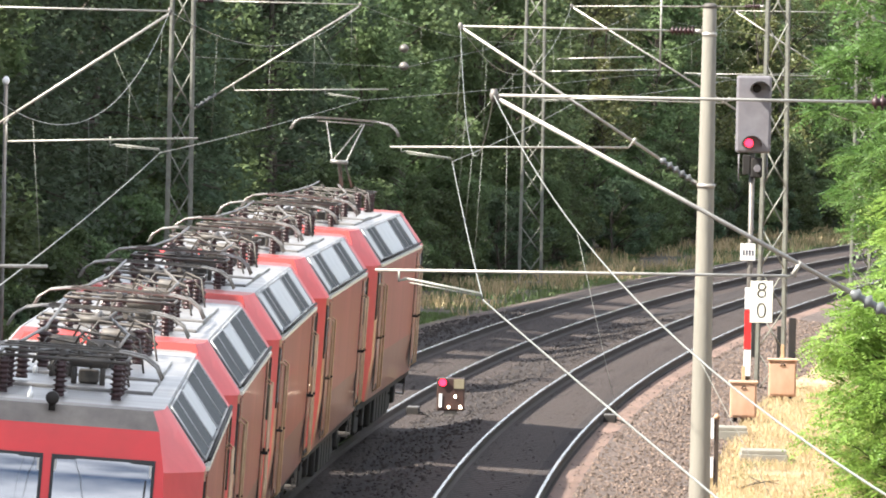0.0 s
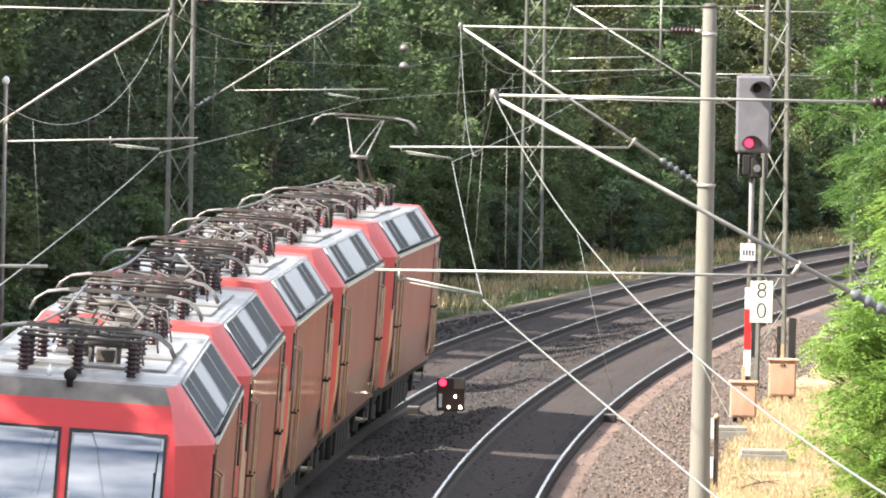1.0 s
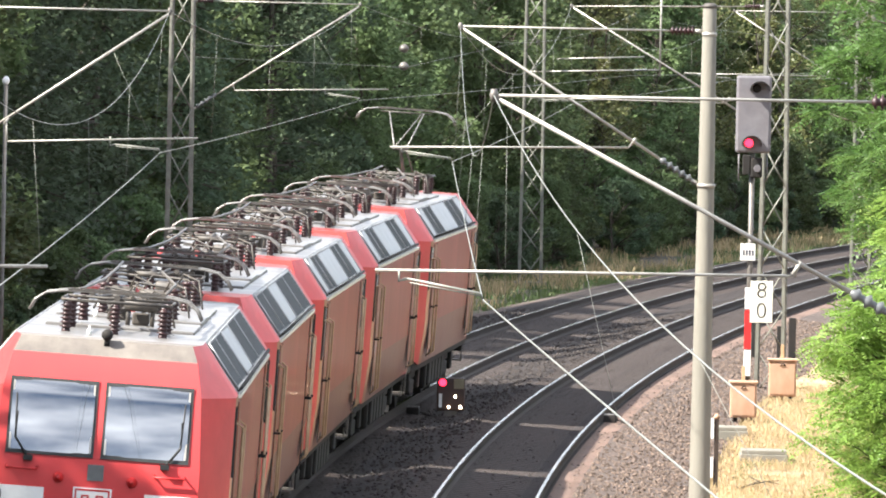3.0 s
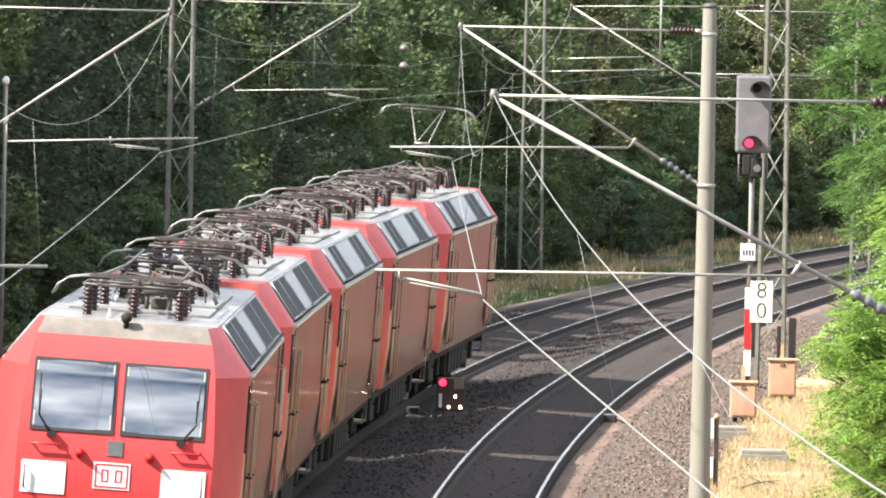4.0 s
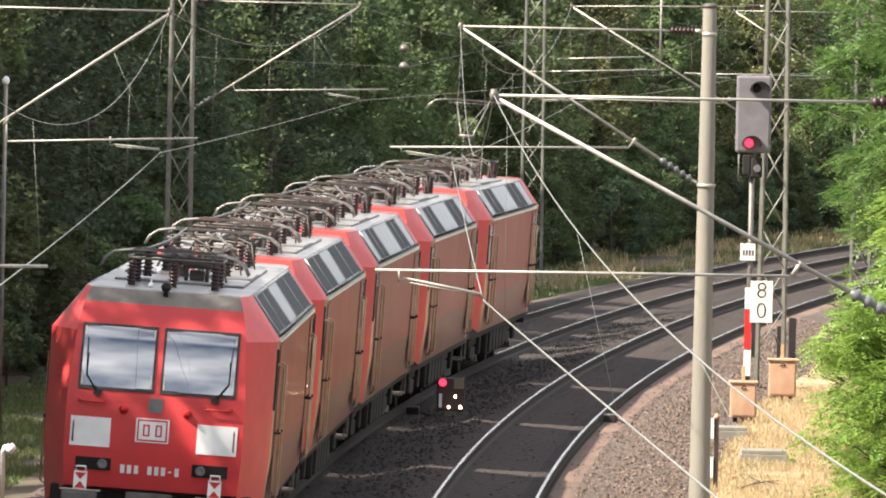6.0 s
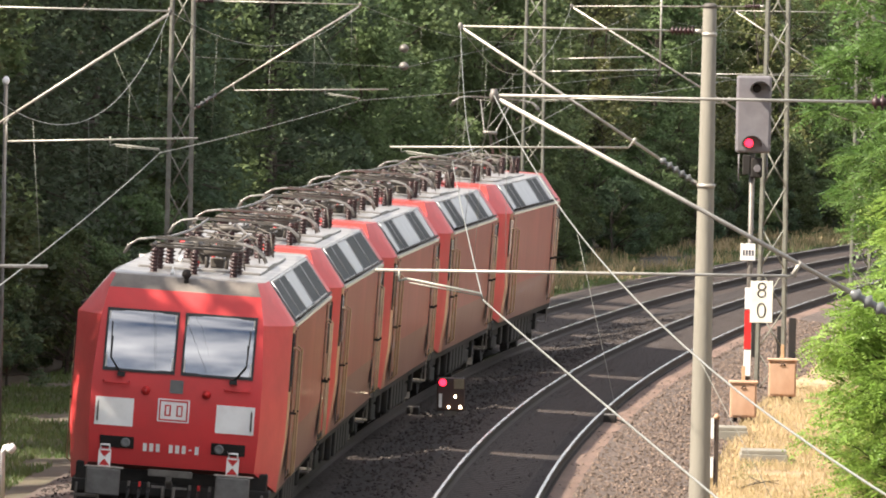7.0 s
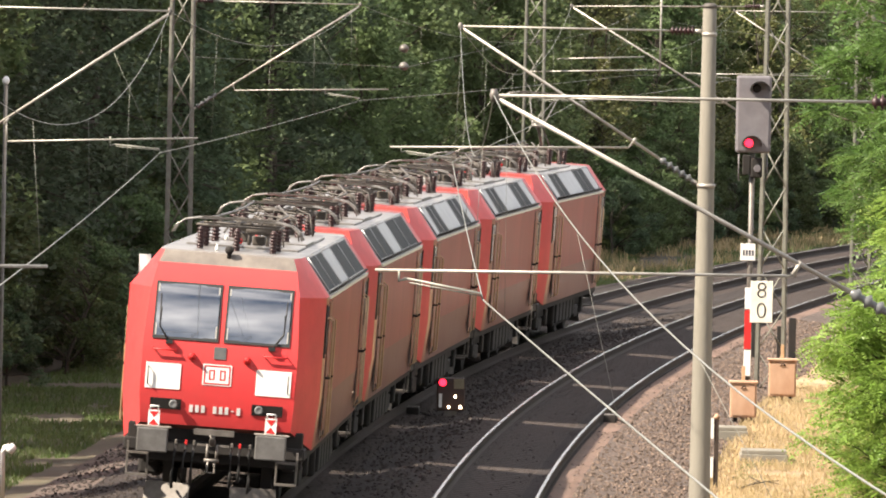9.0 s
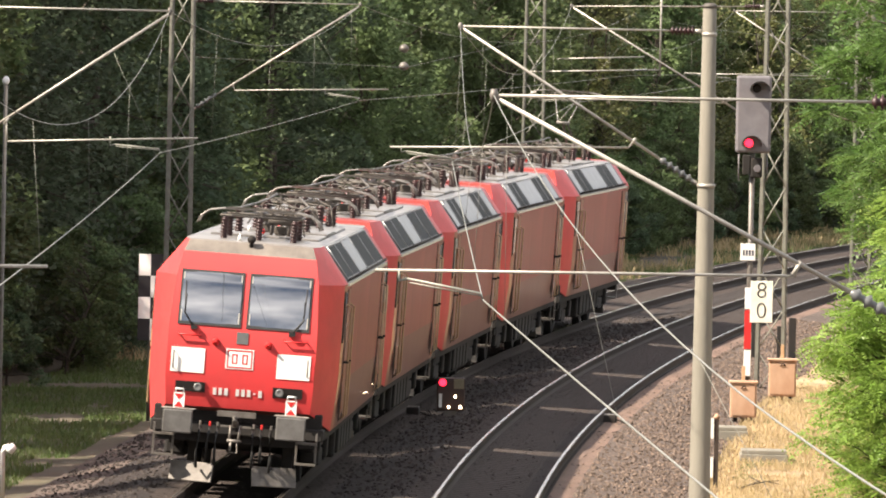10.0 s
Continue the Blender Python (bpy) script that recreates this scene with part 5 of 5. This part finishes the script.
for s in np.arange(120, 330, 9.0):
    plant(int(rng.choice([0, 1, 2])), s + rng.uniform(-1, 1), rng.uniform(10.5, 15.0), rng.uniform(0, 6.28), rng.uniform(0.8, 1.0))

def fern_leaves(rng, centres, radii, count, size, squash):
    """Pinnate leaves: a drooping stalk with pairs of small oval leaflets, laid in loose tiers."""
    pairs = 7
    k = rng.integers(0, len(centres), count)
    d = rng.normal(size=(count, 3))
    d /= np.linalg.norm(d, axis=1)[:, None]
    c = centres[k] + d * (radii[k] * rng.uniform(0.3, 1.0, count) ** 0.5)[:, None] * np.array([1, 1, squash])
    a = d * np.array([1, 1, 0.4]) + rng.normal(size=(count, 3)) * np.array([0.5, 0.5, 0.18])
    a /= np.linalg.norm(a, axis=1)[:, None]
    up = rng.normal(size=(count, 3)) * 0.35 + np.array([0, 0, 1.0])
    b = np.cross(up, a)
    b /= np.linalg.norm(b, axis=1)[:, None]
    n = np.cross(a, b)
    L = size * rng.uniform(0.65, 1.3, count)[:, None]
    droop = rng.uniform(0.15, 0.5, count)[:, None]
    out = []
    for j in range(pairs):
        f = (j + 0.8) / pairs
        stem = c + a * L * f - np.array([0, 0, 1.0]) * L * droop * f * f
        w = L * 0.22 * (1.0 - 0.45 * abs(f - 0.45))
        for side in (-1, 1):
            p = stem + b * side * L * 0.02
            q = p + b * side * w + a * w * 0.35 - n * w * rng.uniform(-0.1, 0.45, count)[:, None]
            m = (p + q) / 2
            e = a * w * 0.30
            out.append(np.stack([p, m - e, q, m + e], 1))
    return np.concatenate(out).reshape(-1, 3)


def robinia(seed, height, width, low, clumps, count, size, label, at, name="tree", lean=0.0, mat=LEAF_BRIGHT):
    """A slim forked trunk, long limbs and tiers of pinnate leaves with gaps between."""
    rng = np.random.default_rng(seed)
    e = tagged(base(name, Matrix.Translation(at)), label, "tree" if name == "tree" else "shrub", "robinias on the verge")
    bm = bmesh.new()
    trunk = 0.014 * height + 0.02
    mid = Vector((lean * 0.4 + rng.normal() * 0.15, rng.normal() * 0.15, height * 0.5))
    tube(bm, [(0, 0, -0.3), (0, 0, height * 0.15), mid, (mid.x + lean * 0.5, mid.y, height * 0.92)], trunk, 8, r_end=trunk * 0.2)
    cs, rs = [], []
    for i in range(clumps):
        t = low + (1 - low) * (i + rng.uniform(0, 1)) / clumps
        reach = width * (math.sin(math.pi * min(0.96, 0.22 + 0.74 * (t - low) / (1 - low))) ** 0.6) * rng.uniform(0.3, 1.0)
        ang = rng.uniform(0, 2 * math.pi)
        p = Vector((math.cos(ang) * reach + lean * t, math.sin(ang) * reach, t * height))
        root = Vector((mid.x * min(1, t), mid.y * min(1, t), max(0.15, t * height - reach * 0.55)))
        tube(bm, [root, root.lerp(p, 0.5) + Vector((0, 0, 0.1 * reach)), p], trunk * 0.28, 5, r_end=0.008)
        cs.append(tuple(p))
        rs.append(rng.uniform(0.28, 0.58))
    part("trunk", bm, BARK, e)
    quads("crown", fern_leaves(rng, np.array(cs), np.array(rs), count, size, 0.42), mat, e)
    return e


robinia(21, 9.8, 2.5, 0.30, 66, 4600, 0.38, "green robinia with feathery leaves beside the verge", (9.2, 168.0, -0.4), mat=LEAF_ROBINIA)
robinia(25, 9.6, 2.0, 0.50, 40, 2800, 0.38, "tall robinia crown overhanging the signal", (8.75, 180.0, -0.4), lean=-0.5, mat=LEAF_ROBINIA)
robinia(22, 5.4, 1.9, 0.06, 62, 4600, 0.38, "feathery robinia bush in dry grass, leaves brightened as in sun", (8.35, 174.0, -0.45), "shrub")
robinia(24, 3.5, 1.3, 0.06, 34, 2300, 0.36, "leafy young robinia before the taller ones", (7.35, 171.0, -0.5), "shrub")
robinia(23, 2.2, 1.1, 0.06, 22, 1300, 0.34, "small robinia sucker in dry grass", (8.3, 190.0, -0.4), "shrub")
robinia(27, 10.2, 2.3, 0.25, 70, 7500, 0.38, "broad robinia behind the others, leaves darkened as in shade", (9.65, 202.0, -0.4), mat=LEAF_ROBINIA)
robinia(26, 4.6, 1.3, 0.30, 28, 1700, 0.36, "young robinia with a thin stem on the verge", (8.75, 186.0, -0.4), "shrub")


def blades(name, label, mat, count, s0, s1, v0, v1, h0, h1, keep, seed, wide=0.013):
    """Single grass blades with a bend, leaning all ways."""
    r = np.random.default_rng(seed)
    out = []
    while len(out) < count * 4:
        s, v = r.uniform(s0, s1), r.uniform(v0, v1)
        p, _ = line(s, v)
        if noise.noise(Vector((p.x * 0.5, p.y * 0.18, seed))) < keep:
            continue
        z = ground_height(v, p.x, p.y) - 0.03
        h = r.uniform(h0, h1)
        a = r.uniform(0, 6.283)
        w = wide * (1 + 0.7 * r.uniform())
        lean = r.normal(size=2) * h * 0.35
        dx, dy = math.cos(a) * w, math.sin(a) * w
        out += [(p.x - dx, p.y - dy, z), (p.x + dx, p.y + dy, z), (p.x + dx * 0.3 + lean[0], p.y + dy * 0.3 + lean[1], z + h), (p.x - dx * 0.3 + lean[0], p.y - dy * 0.3 + lean[1], z + h)]
    tagged(quads(name, out, mat), label, "grass", kind="stuff")


blades("grass", "soft green grass on the verge by the wood", GRASS, 80000, 15, 130, -8.6, -4.3, 0.05, 0.15, -0.45, 1, 0.009)
blades("grass", "green and brown grass along the far track", GRASS, 12000, 130, 260, -9.0, -3.2, 0.08, 0.3, -0.1, 2)
blades("dry_grass", "tall dry grass at the edge of the wood", DRY, 9000, 90, 260, -9.2, -4.0, 0.15, 0.45, 0.12, 3)
blades("dry_grass", "pale dry grass on the sunlit verge", DRY, 52000, 15, 80, 7.2, 11.0, 0.05, 0.20, -0.35, 4, 0.006)
blades("grass", "scattered green grass on the sunlit verge", GRASS, 9000, 15, 110, 7.6, 11.5, 0.05, 0.15, 0.15, 6, 0.007)


motions()
